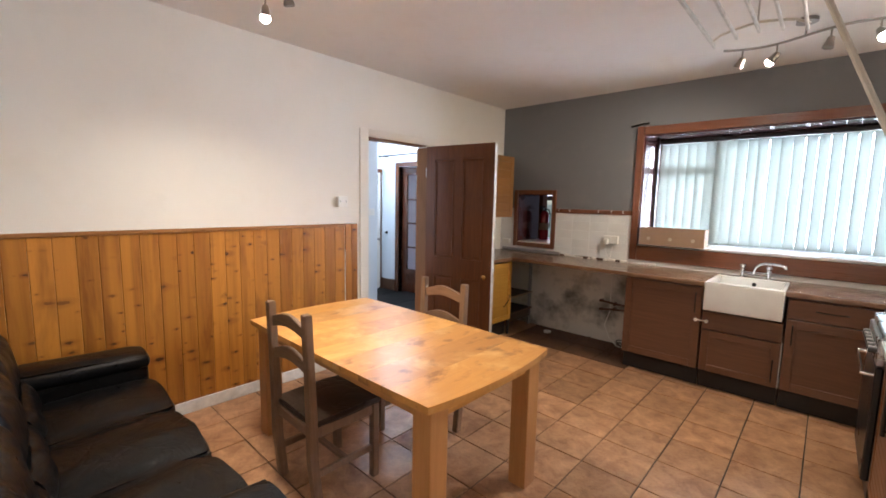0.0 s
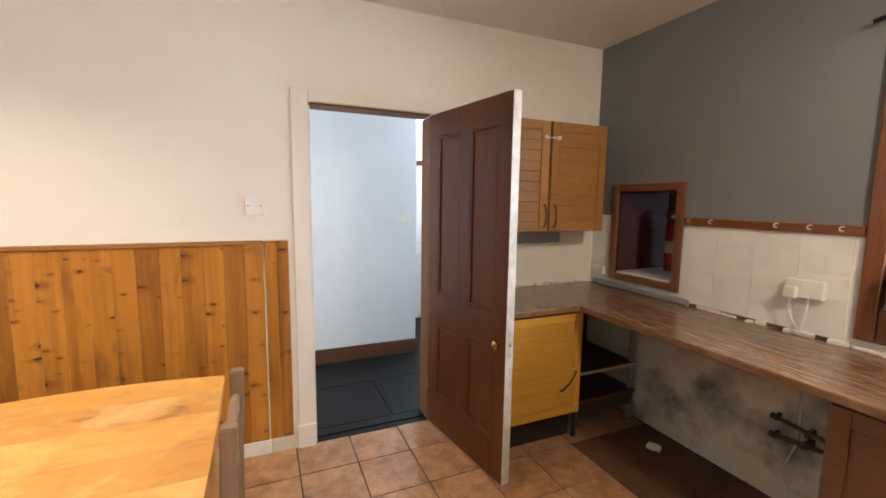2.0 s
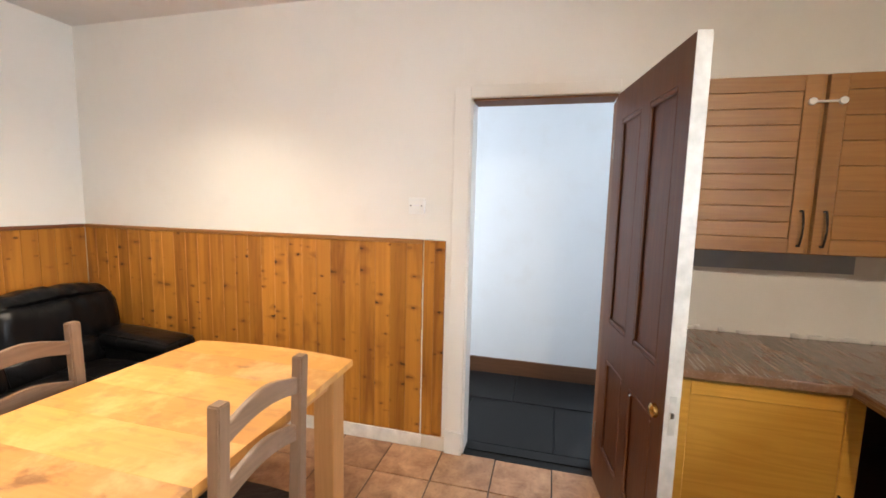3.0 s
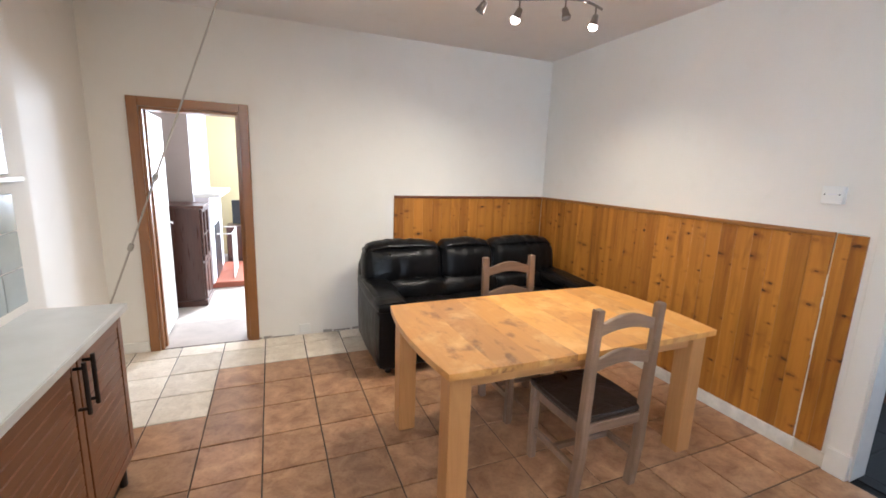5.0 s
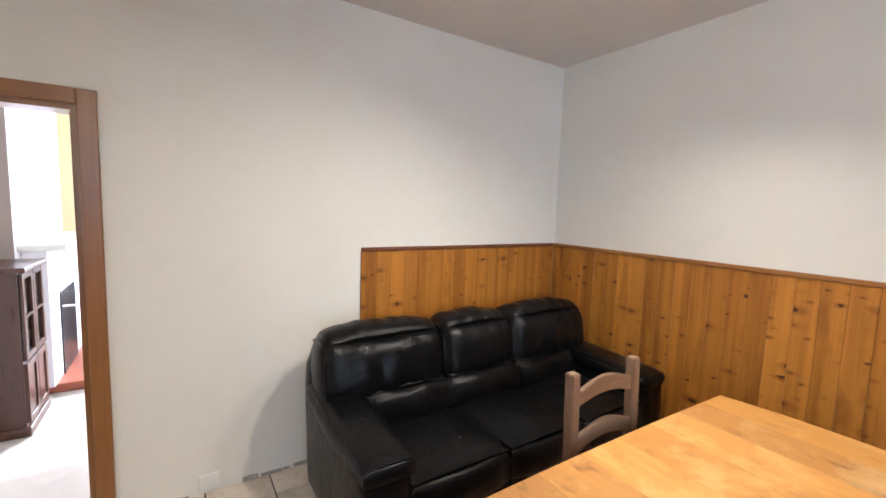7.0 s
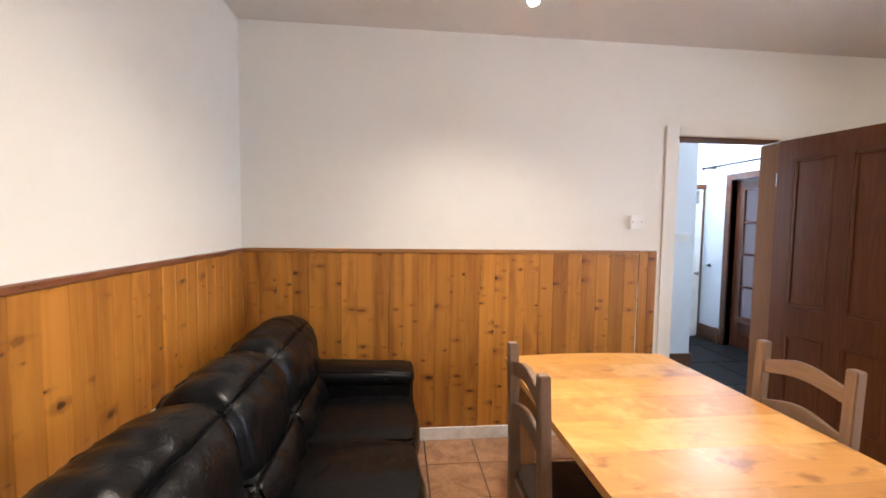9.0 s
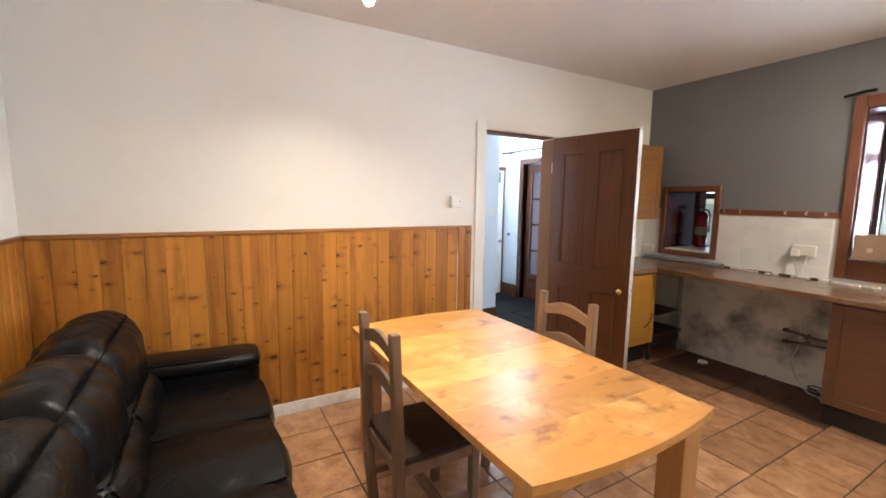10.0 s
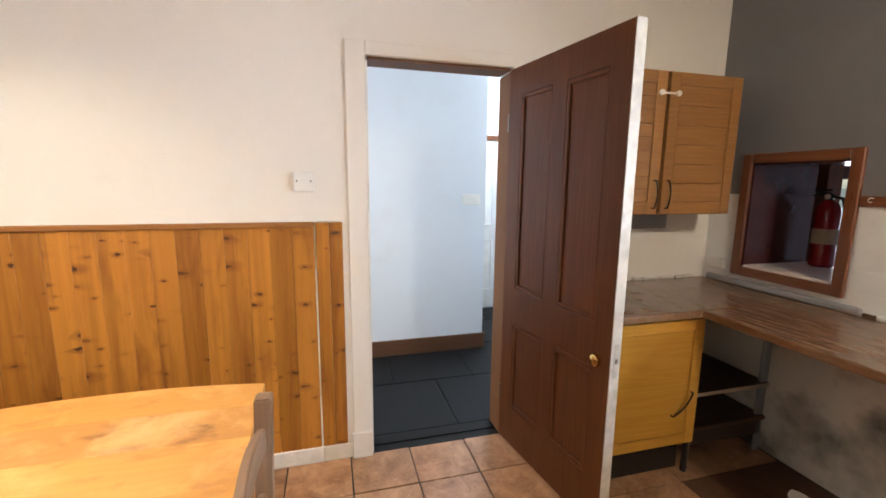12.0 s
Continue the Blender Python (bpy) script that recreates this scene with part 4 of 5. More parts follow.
# west base unit with the golden door
u = thing("corner_base_unit", "golden wood base unit with a hanging handle", "cabinet", (0, 0, 0))
part("body", bbox(W + 0.005, -2.165, 3.40, 4.005, 0.165, CT - CTH - 0.002), MAT["carcass"], u)
part("end_panel", bbox(W + 0.005, -2.162, 4.0055, 4.021, 0.10, CT - CTH - 0.002), MAT["oak"], u)
d = slab_door(u, "door", 3.405, 4.012, 0.175, CT - CTH - 0.022, MAT["gold"], "y", -2.162, -0.022, 0.055)
bow_handle(d, (-2.139, 3.965, 0.45), (-2.139, 3.86, 0.34), (0.028, 0, 0), MAT["iron"])
part("plinth", bbox(W + 0.005, -2.20, 3.40, 3.985, 0.0, 0.164), MAT["dark"], u)
part("leg", cylm((-2.165, 3.998, 0), (-2.165, 3.998, 0.165), 0.016), MAT["black"], u)

# open shelves beside the golden door
u = thing("open_corner_shelf", "dark brown open shelf unit under the worktop", "shelf", (0, 0, 0))
part("side", bbox(W + 0.006, -2.30, 4.0225, 4.0265, 0.0, CT - CTH - 0.003), MAT["carcass"], u)
part("back", bbox(W + 0.006, W + 0.022, 4.027, 4.548, 0.10, CT - CTH - 0.003), MAT["carcass"], u)
for z in (0.405, 0.215):
    sh = part("shelf", bbox(W + 0.023, -2.185, 4.027, 4.535, z - 0.018, z), MAT["carcass"], u)
    part("lipping", bbox(-2.1845, -2.178, 4.027, 4.535, z - 0.018, z + 0.0005, bev=0.001), MAT["hole"] if z > 0.3 else MAT["hallskirt"], sh, "pale front edge" if z > 0.3 else "brown front edge")
part("kick_board", bbox(-2.215, -2.20, 4.027, 4.535, 0.10, 0.196, bev=0.002), MAT["carcass"], u)
part("bearer", bbox(-2.22, -2.20, 4.50, 4.548, 0.0, CT - CTH - 0.003, bev=0.003), MAT["panelgrey"], u, "grey painted upright")

# wall cupboard
u = thing("wall_cupboard", "oak wall cupboard with two framed doors", "cabinet", (0, 0, 0))
part("body", bbox(W + 0.004, -2.427, 3.36, 4.395, 1.295, 2.003), MAT["oak"], u)
d1 = slab_door(u, "door", 3.37, 3.905, 1.30, 1.998, MAT["oak"], "y", -2.425, -0.022, 0.06, slats=9)
d2 = slab_door(u, "door", 3.925, 4.375, 1.30, 1.998, MAT["oak"], "y", -2.425, -0.022, 0.06, slats=6)
bow_handle(d1, (-2.402, 3.875, 1.33), (-2.402, 3.875, 1.47), (0.03, 0, 0), MAT["iron"])
bow_handle(d2, (-2.402, 3.955, 1.33), (-2.402, 3.955, 1.47), (0.03, 0, 0), MAT["iron"])
child_lock(u, [(-2.402, 3.87, 1.895), (-2.402, 3.97, 1.895)])
solo("grey_wall_panel", bbox(W + 0.001, W + 0.006, 3.3, 4.25, 1.19, 1.292), MAT["panelgrey"], "grey unpainted strip under the wall cupboard", "panel")

# north base units
def base_unit(name, label, x0, x1, ztop):
    u = thing(name, label, "cabinet", (0, 0, 0), group="base units under the window")
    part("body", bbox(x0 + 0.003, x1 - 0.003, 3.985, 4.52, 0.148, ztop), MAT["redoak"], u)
    part("plinth", bbox(x0 + 0.003, x1 - 0.003, 4.03, 4.045, 0.0, 0.147), MAT["dark"], u)
    return u


u = base_unit("base_cabinet", "brown wood base cabinet with a framed door", -0.905, -0.30, CT - CTH - 0.002)
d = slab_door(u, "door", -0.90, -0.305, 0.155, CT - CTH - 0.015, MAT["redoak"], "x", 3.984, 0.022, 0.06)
bow_handle(d, (-0.345, 3.96, 0.62), (-0.345, 3.96, 0.78), (0, -0.028, 0), MAT["iron"])
child_lock(u, [(-0.335, 3.962, 0.56), (-0.26, 3.962, 0.56)])
u = base_unit("sink_cabinet", "brown wood cabinet under the white sink", -0.296, 0.215, 0.64)
part("front_rail", bbox(-0.292, 0.212, 3.962, 3.984, 0.50, 0.638, bev=0.002), MAT["redoak"], u)
d = slab_door(u, "door", -0.290, 0.210, 0.155, 0.49, MAT["redoak"], "x", 3.984, 0.022, 0.055)
bow_handle(d, (0.175, 3.96, 0.20), (0.175, 3.96, 0.36), (0, -0.028, 0), MAT["iron"])
part("filler_strip", bbox(0.2125, 0.2195, 3.966, 3.984, 0.155, 0.50, bev=0.001), MAT["edge"], u, "pale exposed carcass edge")
u = base_unit("drawer_cabinet", "brown wood base cabinet with a drawer", 0.222, 0.70, CT - CTH - 0.002)
part("drawer", bbox(0.226, 0.696, 3.962, 3.984, 0.69, CT - CTH - 0.014, bev=0.003), MAT["redoak"], u)
bow_handle(u, (0.38, 3.96, 0.765), (0.54, 3.96, 0.765), (0, -0.028, 0), MAT["iron"])
d = slab_door(u, "door", 0.226, 0.696, 0.155, 0.68, MAT["redoak"], "x", 3.984, 0.022, 0.06)
bow_handle(d, (0.265, 3.96, 0.50), (0.265, 3.96, 0.64), (0, -0.028, 0), MAT["iron"])

# worktops
bm = bmesh.new()
box(bm, FW - 0.0, -0.292, FN, N - 0.012, CT - CTH, CT, bev=0.006, seg=2)
wt = thing("worktop", "worn brown wood-effect worktop, L-shaped", "worktop", (0, 0, 0))
part("north_top", bm, MAT["worktop"], wt)
part("west_top", bbox(W + 0.012, FW - 0.001, 3.38, N - 0.012, CT - CTH, CT - 0.0005, bev=0.006, seg=2), MAT["worktop"], wt)
part("sink_side_top", bbox(0.206, E_ - 0.01, FN + 0.02, N - 0.012, CT - CTH, CT, bev=0.006, seg=2), MAT["worktop"], wt)
part("back_strip", bbox(-0.291, 0.205, 4.43, N - 0.012, CT - CTH, CT, bev=0.003), MAT["worktop"], wt)
part("upstand", bbox(W + 0.05, -1.86, N - 0.034, N - 0.001, CT + 0.0005, CT + 0.036, bev=0.012, seg=3), MAT["panelgrey"], wt, "bluish grey plastic edging strip")
# shade of the gap behind the worktop, put in as a brown strip
part("adhesive_strip", bbox(-1.858, WX0 - 0.07, N - 0.0115, N - 0.001, CT - 0.02, CT + 0.016), MAT["bare"], wt, "dark strip coloured as the shaded gap behind the worktop")

# sink
sk = thing("belfast_sink", "white glazed belfast sink with a worn rim", "sink", (-0.043, 4.18, 0))
bm = bmesh.new()
X, Y, Z0, Z1, T = 0.248, 0.248, 0.655, 0.885, 0.03
outer = [(-X, -Y), (X, -Y), (X, Y), (-X, Y)]
box(bm, -X, X, -Y, -Y + T, Z0, Z1, bev=0.010, seg=3)
box(bm, -X, X, Y - T, Y, Z0, Z1, bev=0.010, seg=3)
box(bm, -X, -X + T, -Y + T * 0.6, Y - T * 0.6, Z0 + 0.002, Z1 - 0.002, bev=0.008, seg=2)
box(bm, X - T, X, -Y + T * 0.6, Y - T * 0.6, Z0 + 0.002, Z1 - 0.002, bev=0.008, seg=2)
box(bm, -X + 0.01, X - 0.01, -Y + 0.01, Y - 0.01, Z0 + 0.003, Z0 + 0.04)
part("basin", bm, MAT["ceramic"], sk, smooth=40)
part("overflow", cylm((0.02, Y - T - 0.003, 0.835), (0.02, Y - T + 0.002, 0.835), 0.016), MAT["iron"], sk)
part("waste", cylm((0, 0, Z0 + 0.04), (0, 0, Z0 + 0.045), 0.035), MAT["chrome"], sk)
tap = thing("mixer_tap", "chrome bridge mixer tap with a swan spout", "tap", (-0.03, 4.475, CT))
part("bridge", tube([(-0.09, 0, 0.035), (0.09, 0, 0.035)], 0.010), MAT["chrome"], tap, smooth=40)
for a in (-1, 1):
    part("pillar", lathe([(0.024, 0), (0.022, 0.008), (0.013, 0.014), (0.013, 0.045), (0.019, 0.05), (0.019, 0.075), (0.012, 0.082)], 14, pose(a * 0.09, 0, 0)), MAT["chrome"], tap, smooth=30)
part("spout", tube([(-0.012, 0, 0.03), (-0.010, -0.003, 0.065), (0.004, -0.012, 0.098), (0.03, -0.028, 0.122), (0.07, -0.052, 0.135), (0.12, -0.082, 0.140), (0.175, -0.112, 0.137), (0.198, -0.125, 0.130), (0.202, -0.127, 0.112)], 0.0115, 10), MAT["chrome"], tap, smooth=40)
for a in (-1, 1):
    part("tap_head", lathe([(0.014, 0.083), (0.023, 0.086), (0.024, 0.104), (0.018, 0.112), (0.002, 0.114)], 12, pose(a * 0.09, 0, 0)), MAT["chrome"], tap, smooth=30)

# east run: pale worktop on brown slatted units, cooker beyond
et = thing("pale_worktop", "pale grey laminate worktop with a rounded front edge", "worktop", (0, 0, 0))
part("top", bbox(0.6185, 0.948, 1.2285, 2.90, CT - 0.034, CT - 0.004, bev=0.004, seg=2), MAT["greytop"], et)
part("front_edging", bbox(0.612, 0.618, 1.225, 2.90, CT - 0.035, CT - 0.0055, bev=0.0025, seg=2), MAT["greytop"], et, "rounded laminate front edging")
part("end_edging", bbox(0.6185, 0.948, 1.2225, 1.228, CT - 0.035, CT - 0.0055, bev=0.0025, seg=2), MAT["airer"], et, "cream end edging strip")
for k, (y0, y1) in enumerate(((1.245, 1.705), (1.71, 2.30), (2.305, 2.89))):
    u = thing("slatted_base_unit", "brown wood base unit with slatted door and black handles", "cabinet", (0, 0, 0), group="base units by the pier")
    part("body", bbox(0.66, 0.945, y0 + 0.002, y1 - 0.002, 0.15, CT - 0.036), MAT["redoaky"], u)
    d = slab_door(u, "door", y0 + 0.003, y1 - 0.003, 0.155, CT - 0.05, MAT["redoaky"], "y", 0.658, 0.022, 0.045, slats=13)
    part("plinth", bbox(0.70, 0.715, y0 + 0.002, y1 - 0.002, 0, 0.149), MAT["dark"], u)
    part("foot", cylm((0.69, y0 + 0.03, 0), (0.69, y0 + 0.03, 0.15), 0.018), MAT["black"], u)
    hy = y1 - 0.035 if k == 0 else y0 + 0.035
    bm = tube([(0.634, hy, 0.655), (0.606, hy, 0.655)], 0.006)
    tube([(0.634, hy, 0.805), (0.606, hy, 0.805)], 0.006, 8, bm)
    tube([(0.604, hy, 0.635), (0.604, hy, 0.825)], 0.0075, 8, bm)
    part("handle", bm, MAT["black"], d, "black bar handle", smooth=40)

ck = thing("cooker", "dark cooker with steel front rail and controls", "cooker", (0.62, 3.20, 0))
part("body", bbox(0.02, 0.54, -0.27, 0.29, 0.05, 0.865, bev=0.006), MAT["black"], ck)
part("hob", bbox(0.0, 0.54, -0.275, 0.295, 0.866, 0.90, bev=0.006), MAT["steel"], ck)
part("control_panel", bbox(-0.012, 0.019, -0.27, 0.29, 0.74, 0.86, bev=0.005), MAT["steel"], ck)
for k in range(6):
    part("knob", cylm((-0.012, -0.2 + k * 0.08, 0.80), (-0.04, -0.2 + k * 0.08, 0.80), 0.02, 0.017), MAT["black"], ck, smooth=40)
part("oven_door", bbox(-0.01, 0.019, -0.265, 0.285, 0.16, 0.73, bev=0.006), MAT["black"], ck)
part("rail", tube([(-0.01, -0.22, 0.68), (-0.05, -0.22, 0.68), (-0.05, 0.24, 0.68), (-0.01, 0.24, 0.68)], 0.009), MAT["chrome"], ck, smooth=40)
part("foot", bbox(0.04, 0.52, -0.25, 0.27, 0.0, 0.05), MAT["dark"], ck)

# ---- ceiling lights, clothes airer ----


def track_light(at, heads, rz, label, watts):
    """A wavy bar on a ceiling plate with four spot heads; lit heads carry a lamp."""
    t = thing("spotlight_track", label, "ceiling light", at, rz, group="ceiling spotlight tracks")
    L = 0.42

    def wave(u):
        return -0.07 * math.sin(math.pi * u)
    part("ceiling_plate", lathe([(0.055, -0.025), (0.055, -0.004), (0.045, 0.0)], 20), MAT["nickel"], t, smooth=30)
    part("stem", cylm((0, 0, -0.10), (0, 0, -0.025), 0.006), MAT["nickel"], t)
    part("bar", tube([(L * u, wave(u), -0.10) for u in (k / 20 - 1 for k in range(41))], 0.008), MAT["nickel"], t, smooth=40)
    base = pose(*at, 0, 0, rz)
    for u, lit, tx, ty, power in heads:
        p = Vector((L * u, wave(u), -0.165))
        aim = Vector((tx, ty, -1.0)).normalized()
        part("drop_arm", cylm((p.x, p.y, -0.158), (p.x, p.y, -0.10), 0.005), MAT["nickel"], t)
        m = Matrix.Translation(p) @ aim.to_track_quat("Z", "Y").to_matrix().to_4x4()
        cup = lathe([(0.010, -0.016), (0.016, -0.014), (0.020, 0.0), (0.021, 0.016), (0.027, 0.036), (0.028, 0.048), (0.026, 0.048), (0.024, 0.036)], 18, m)
        head = part("spot_head", cup, MAT["nickel"], t, smooth=30)
        face = lathe([(0.0245, 0.036), (0.026, 0.050), (0.024, 0.062), (0.014, 0.072), (0.001, 0.075)] if lit else [(0.0245, 0.036), (0.0245, 0.043), (0.015, 0.049), (0.001, 0.051)], 16, m)
        part("bulb", face, MAT["bulb"] if lit else MAT["deadbulb"], head, "glowing warm bulb" if lit else "unlit frosted bulb", smooth=30)
        if lit:
            spot = base @ (p + aim * 0.085)
            far = base @ (p + aim * 1.0)
            lamp("spot_lamp", "SPOT", look(spot, far), watts * power, SPOT_C, cone=(radians(154), 1.0), radius=0.03)
    return t


track_light((-1.53, 1.125, CEIL), [(0.84, False, 0.5, -0.3, 0), (0.28, True, 0.40, -0.15, 1), (-0.30, False, -0.1, 0.3, 0), (-0.84, True, 0.15, -0.10, 0.95)], -5, "bent nickel four-spot track light, two bulbs lit", 66.0)
track_light((0.175, 3.58, CEIL), [(-0.76, False, -0.5, 0.3, 0), (-0.33, True, -0.85, 0.18, 1.12), (0.28, False, -0.2, -0.2, 0), (0.76, True, 0.40, -0.70, 1.05)], 0, "bent nickel four-spot track light over the sink", 56.0)

air = thing("clothes_airer", "cream hanging clothes airer with a pulley rope", "clothes airer", (0.035, 2.0, CEIL))
AZ = -0.29
for k, x in enumerate((-0.19, -0.095, 0.0, 0.095, 0.19)):
    dz = 0.0 if k in (0, 4) else (0.025 if k in (1, 3) else 0.035)
    part("rail", bbox(x - 0.0065, x + 0.0065, -0.86, 0.86, AZ + dz - 0.010, AZ + dz + 0.010, bev=0.003), MAT["edge"], air)
for y in (-0.78, 0.78):
    part("end_iron", tube([(-0.20, y, AZ), (-0.15, y, AZ + 0.03), (-0.08, y, AZ + 0.045), (0, y, AZ + 0.055), (0.08, y, AZ + 0.045), (0.15, y, AZ + 0.03), (0.20, y, AZ)], 0.007), MAT["airer"], air, smooth=40)
    part("hanger_rope", tube([(0, y, AZ + 0.055), (0.0, y, -0.055)], 0.004), MAT["rope"], air)
    part("pulley", bbox(-0.03, 0.03, y - 0.022, y + 0.022, -0.06, 0.0, bev=0.008), MAT["iron"], air)
part("pull_rope", tube([(0.0, 0.78, -0.03), (0.0, 0.0, -0.022), (0.0, -0.78, -0.03)], 0.004), MAT["rope"], air)
rope = thing("airer_rope", "knotted cord running from the ceiling pulley to the wall", "rope", (0, 0, 0))
R0, R1 = Vector((0.050, 1.138, 2.566)), Vector((1.0, 0.916, 0.17))
pts = [R0.lerp(R1, k / 16) + Vector((0, 0, -0.004 * math.sin(math.pi * k / 16))) for k in range(17)]
part("cord", tube(pts, 0.0047), MAT["rope"], rope, smooth=40)
for f in (0.475, 0.617):
    kp = R0.lerp(R1, f) - Vector((0, 0, 0.004 * math.sin(math.pi * f)))
    part("knot", moved(soft(0.019, 0.019, 0.036, 0.008, 0.003, 4, f), Matrix.Translation(kp) @ pose(0, 0, 0, 0, -20, 0)), MAT["rope"], rope, smooth=50)
solo("cleat", bbox(0.985, 1.168, 0.90, 0.93, 0.14, 0.18, bev=0.004), MAT["iron"], "small iron rope cleat standing off the wall", "cleat")

# ---- small things in the kitchen ----
sw = thing("wall_switch_box", "white plastic blank box on the wall with two screws", "switch", (W, 2.176, 1.447))
part("back_box", bbox(0.0, 0.032, -0.043, 0.043, -0.043, 0.043, bev=0.004, seg=2), MAT["plastic"], sw)
part("face_plate", bbox(0.0325, 0.042, -0.0455, 0.0455, -0.0455, 0.0455, bev=0.004, seg=2), MAT["plastic"], sw)
for y in (-0.031, 0.031):
    part("screw", cylm((0.042, y, 0.002), (0.0435, y, 0.002), 0.0035, n=10), MAT["iron"], sw)
part("label", bbox(0.0421, 0.0426, -0.018, 0.018, 0.001, 0.006), MAT["lilac"], sw, "faint pinkish printed line")

peg = thing("peg_rail", "narrow wooden rail with small white cup hooks", "peg rail", (0, N, 1.385))
part("board", bbox(HX1 + 0.05, WX0 - A - 0.002, -0.018, -0.001, -0.022, 0.024, bev=0.004), MAT["frameh"], peg)
for x in (-1.888, -1.76, -1.431, -1.292, -1.173):
    part("hook", tube([(x + 0.004, -0.018, 0.016), (x, -0.030, 0.017), (x - 0.005, -0.036, 0.009), (x - 0.003, -0.036, 0.0), (x + 0.005, -0.035, -0.003), (x + 0.009, -0.034, 0.001)], 0.0026, 7), MAT["plastic"], peg, smooth=40)

so = thing("double_socket", "white double wall socket with a plug and cable", "socket", (-1.285, N, 1.10))
part("back_plate", bbox(-0.075, 0.075, -0.034, -0.001, -0.043, 0.043, bev=0.005, seg=2), MAT["plastic"], so)
part("rocker", bbox(-0.012, 0.008, -0.038, -0.035, 0.012, 0.030), MAT["plastic"], so)
part("plug", bbox(-0.062, -0.015, -0.075, -0.035, -0.045, 0.010, bev=0.008, seg=2), MAT["plastic"], so)
part("cable", tube([(-0.038, -0.055, -0.045), (-0.040, -0.058, -0.10), (-0.020, -0.05, -0.16), (0.0, -0.035, -0.20), (-0.01, -0.02, -0.222)], 0.0045), MAT["plastic"], so, smooth=40)
part("cable", tube([(0.03, -0.034, -0.02), (0.028, -0.05, -0.10), (0.01, -0.04, -0.18), (0.0, -0.02, -0.222)], 0.004), MAT["plastic"], so, smooth=40)

bm = bmesh.new()
rng = random.Random(8)
for start, stop, west in ((-1.84, -0.85, False), (3.40, 4.53, True)):
    x = start
    while x < stop:
        w = rng.uniform(0.02, 0.09)
        if rng.random() < 0.8:
            d, h = rng.uniform(0.012, 0.034), rng.uniform(0.010, 0.026)
            lump = soft(w, d, h, h * 0.4, 0.002, 3, x, 0.002, 60.0)
            at = pose(W + d / 2 + 0.001, x + w / 2, CT + h * 0.4, 0, 0, 90) if west else pose(x + w / 2, N - 0.0116 - d / 2, CT + h * 0.4)
            moved(lump, at)
            me_l = bpy.data.meshes.new("lump")
            lump.to_mesh(me_l)
            lump.free()
            bm.from_mesh(me_l)
            bpy.data.meshes.remove(me_l)
        x += w + rng.uniform(0.0, 0.02)
solo("old_sealant", bm, MAT["white"], "broken cream sealant along the worktop's back edge", "sealant", kind="stuff", smooth=50)
jb = thing("junction_box", "small white junction box beside the hatch", "junction box", (-2.60, N, 0.985))
part("box", bbox(-0.055, 0.055, -0.035, -0.001, -0.03, 0.03, bev=0.005), MAT["plastic"], jb)

bx_ = thing("cardboard_tray", "open brown cardboard tray with round holes", "box", (-0.70, 4.555, WZ0 + 0.0201))
BW, BD, BH = 0.275, 0.085, 0.165
for y in (-BD, BD):
    part("long_side", bbox(-BW, BW, y - 0.003, y + 0.003, 0, BH), MAT["card"], bx_)
for x in (-BW, BW):
    part("short_side", bbox(x - 0.003, x + 0.003, -BD + 0.003, BD - 0.003, 0, BH - 0.004), MAT["card"], bx_)
part("bottom", bbox(-BW + 0.003, BW - 0.003, -BD + 0.003, BD - 0.003, 0.001, 0.006), MAT["card"], bx_)
for x in (-0.19, 0.0, 0.19):
    part("hole", cylm((x, -BD - 0.0045, 0.062), (x, -BD - 0.002, 0.062), 0.017), MAT["hole"], bx_, "round pale hand hole")
part("hole", cylm((BW + 0.002, 0, 0.09), (BW + 0.0045, 0, 0.09), 0.017), MAT["black"], bx_, "dark hand hole")
solo("curtain_finial", tube([(-1.15, 4.54, 2.245), (-1.10, 4.535, 2.25), (-1.04, 4.54, 2.262), (-0.98, 4.54, 2.262)], 0.010), MAT["iron"], "dark iron rod end on the window frame", "curtain rod", smooth=40)

# pipes, cable and rubbish under the worktop
pp = thing("capped_water_pipes", "old capped copper pipes on the mouldy wall", "pipe", (0, N, 0))
for z0, z1 in ((0.446, 0.430), (0.352, 0.378)):
    part("pipe", tube([(-1.335, -0.001, z0), (-1.33, -0.05, z0), (-1.24, -0.055, (z0 + z1) / 2), (-1.12, -0.055, z1), (-0.93, -0.055, z1)], 0.011), MAT["copper"], pp, smooth=40)
    part("cap", cylm((-1.345, -0.05, z0), (-1.318, -0.052, z0), 0.016), MAT["copper"], pp)
    part("clip", bbox(-1.20, -1.18, -0.07, -0.001, z1 - 0.02, z1 + 0.014, bev=0.003), MAT["copper"], pp)
cb = thing("loose_cable", "loose white cable hanging to the floor", "cable", (0, 0, 0))
part("cable", tube([(-1.24, N - 0.006, 0.85), (-1.25, N - 0.015, 0.6), (-1.24, N - 0.02, 0.35), (-1.29, N - 0.03, 0.18), (-1.22, N - 0.06, 0.06), (-1.12, N - 0.12, 0.012), (-1.02, N - 0.16, 0.012), (-1.0, N - 0.08, 0.03)], 0.005), MAT["plastic"], cb, smooth=40)
part("coil", tube([(-1.08 + 0.05 * math.cos(a), N - 0.1 + 0.04 * math.sin(a), 0.012 + 0.05 * (0.5 + 0.5 * math.sin(a * 0.7))) for a in (k * 0.45 for k in range(30))], 0.005), MAT["black"], cb, smooth=40)
solo("floor_debris", soft(0.075, 0.05, 0.03, 0.012, 0.004, 4, 3.0, 0.004), MAT["plastic"], "scrap of white plaster on the dark tiles", "debris", (-1.86, 4.36, 0.012), 20, smooth=50)
bm = bmesh.new()
rng = random.Random(5)
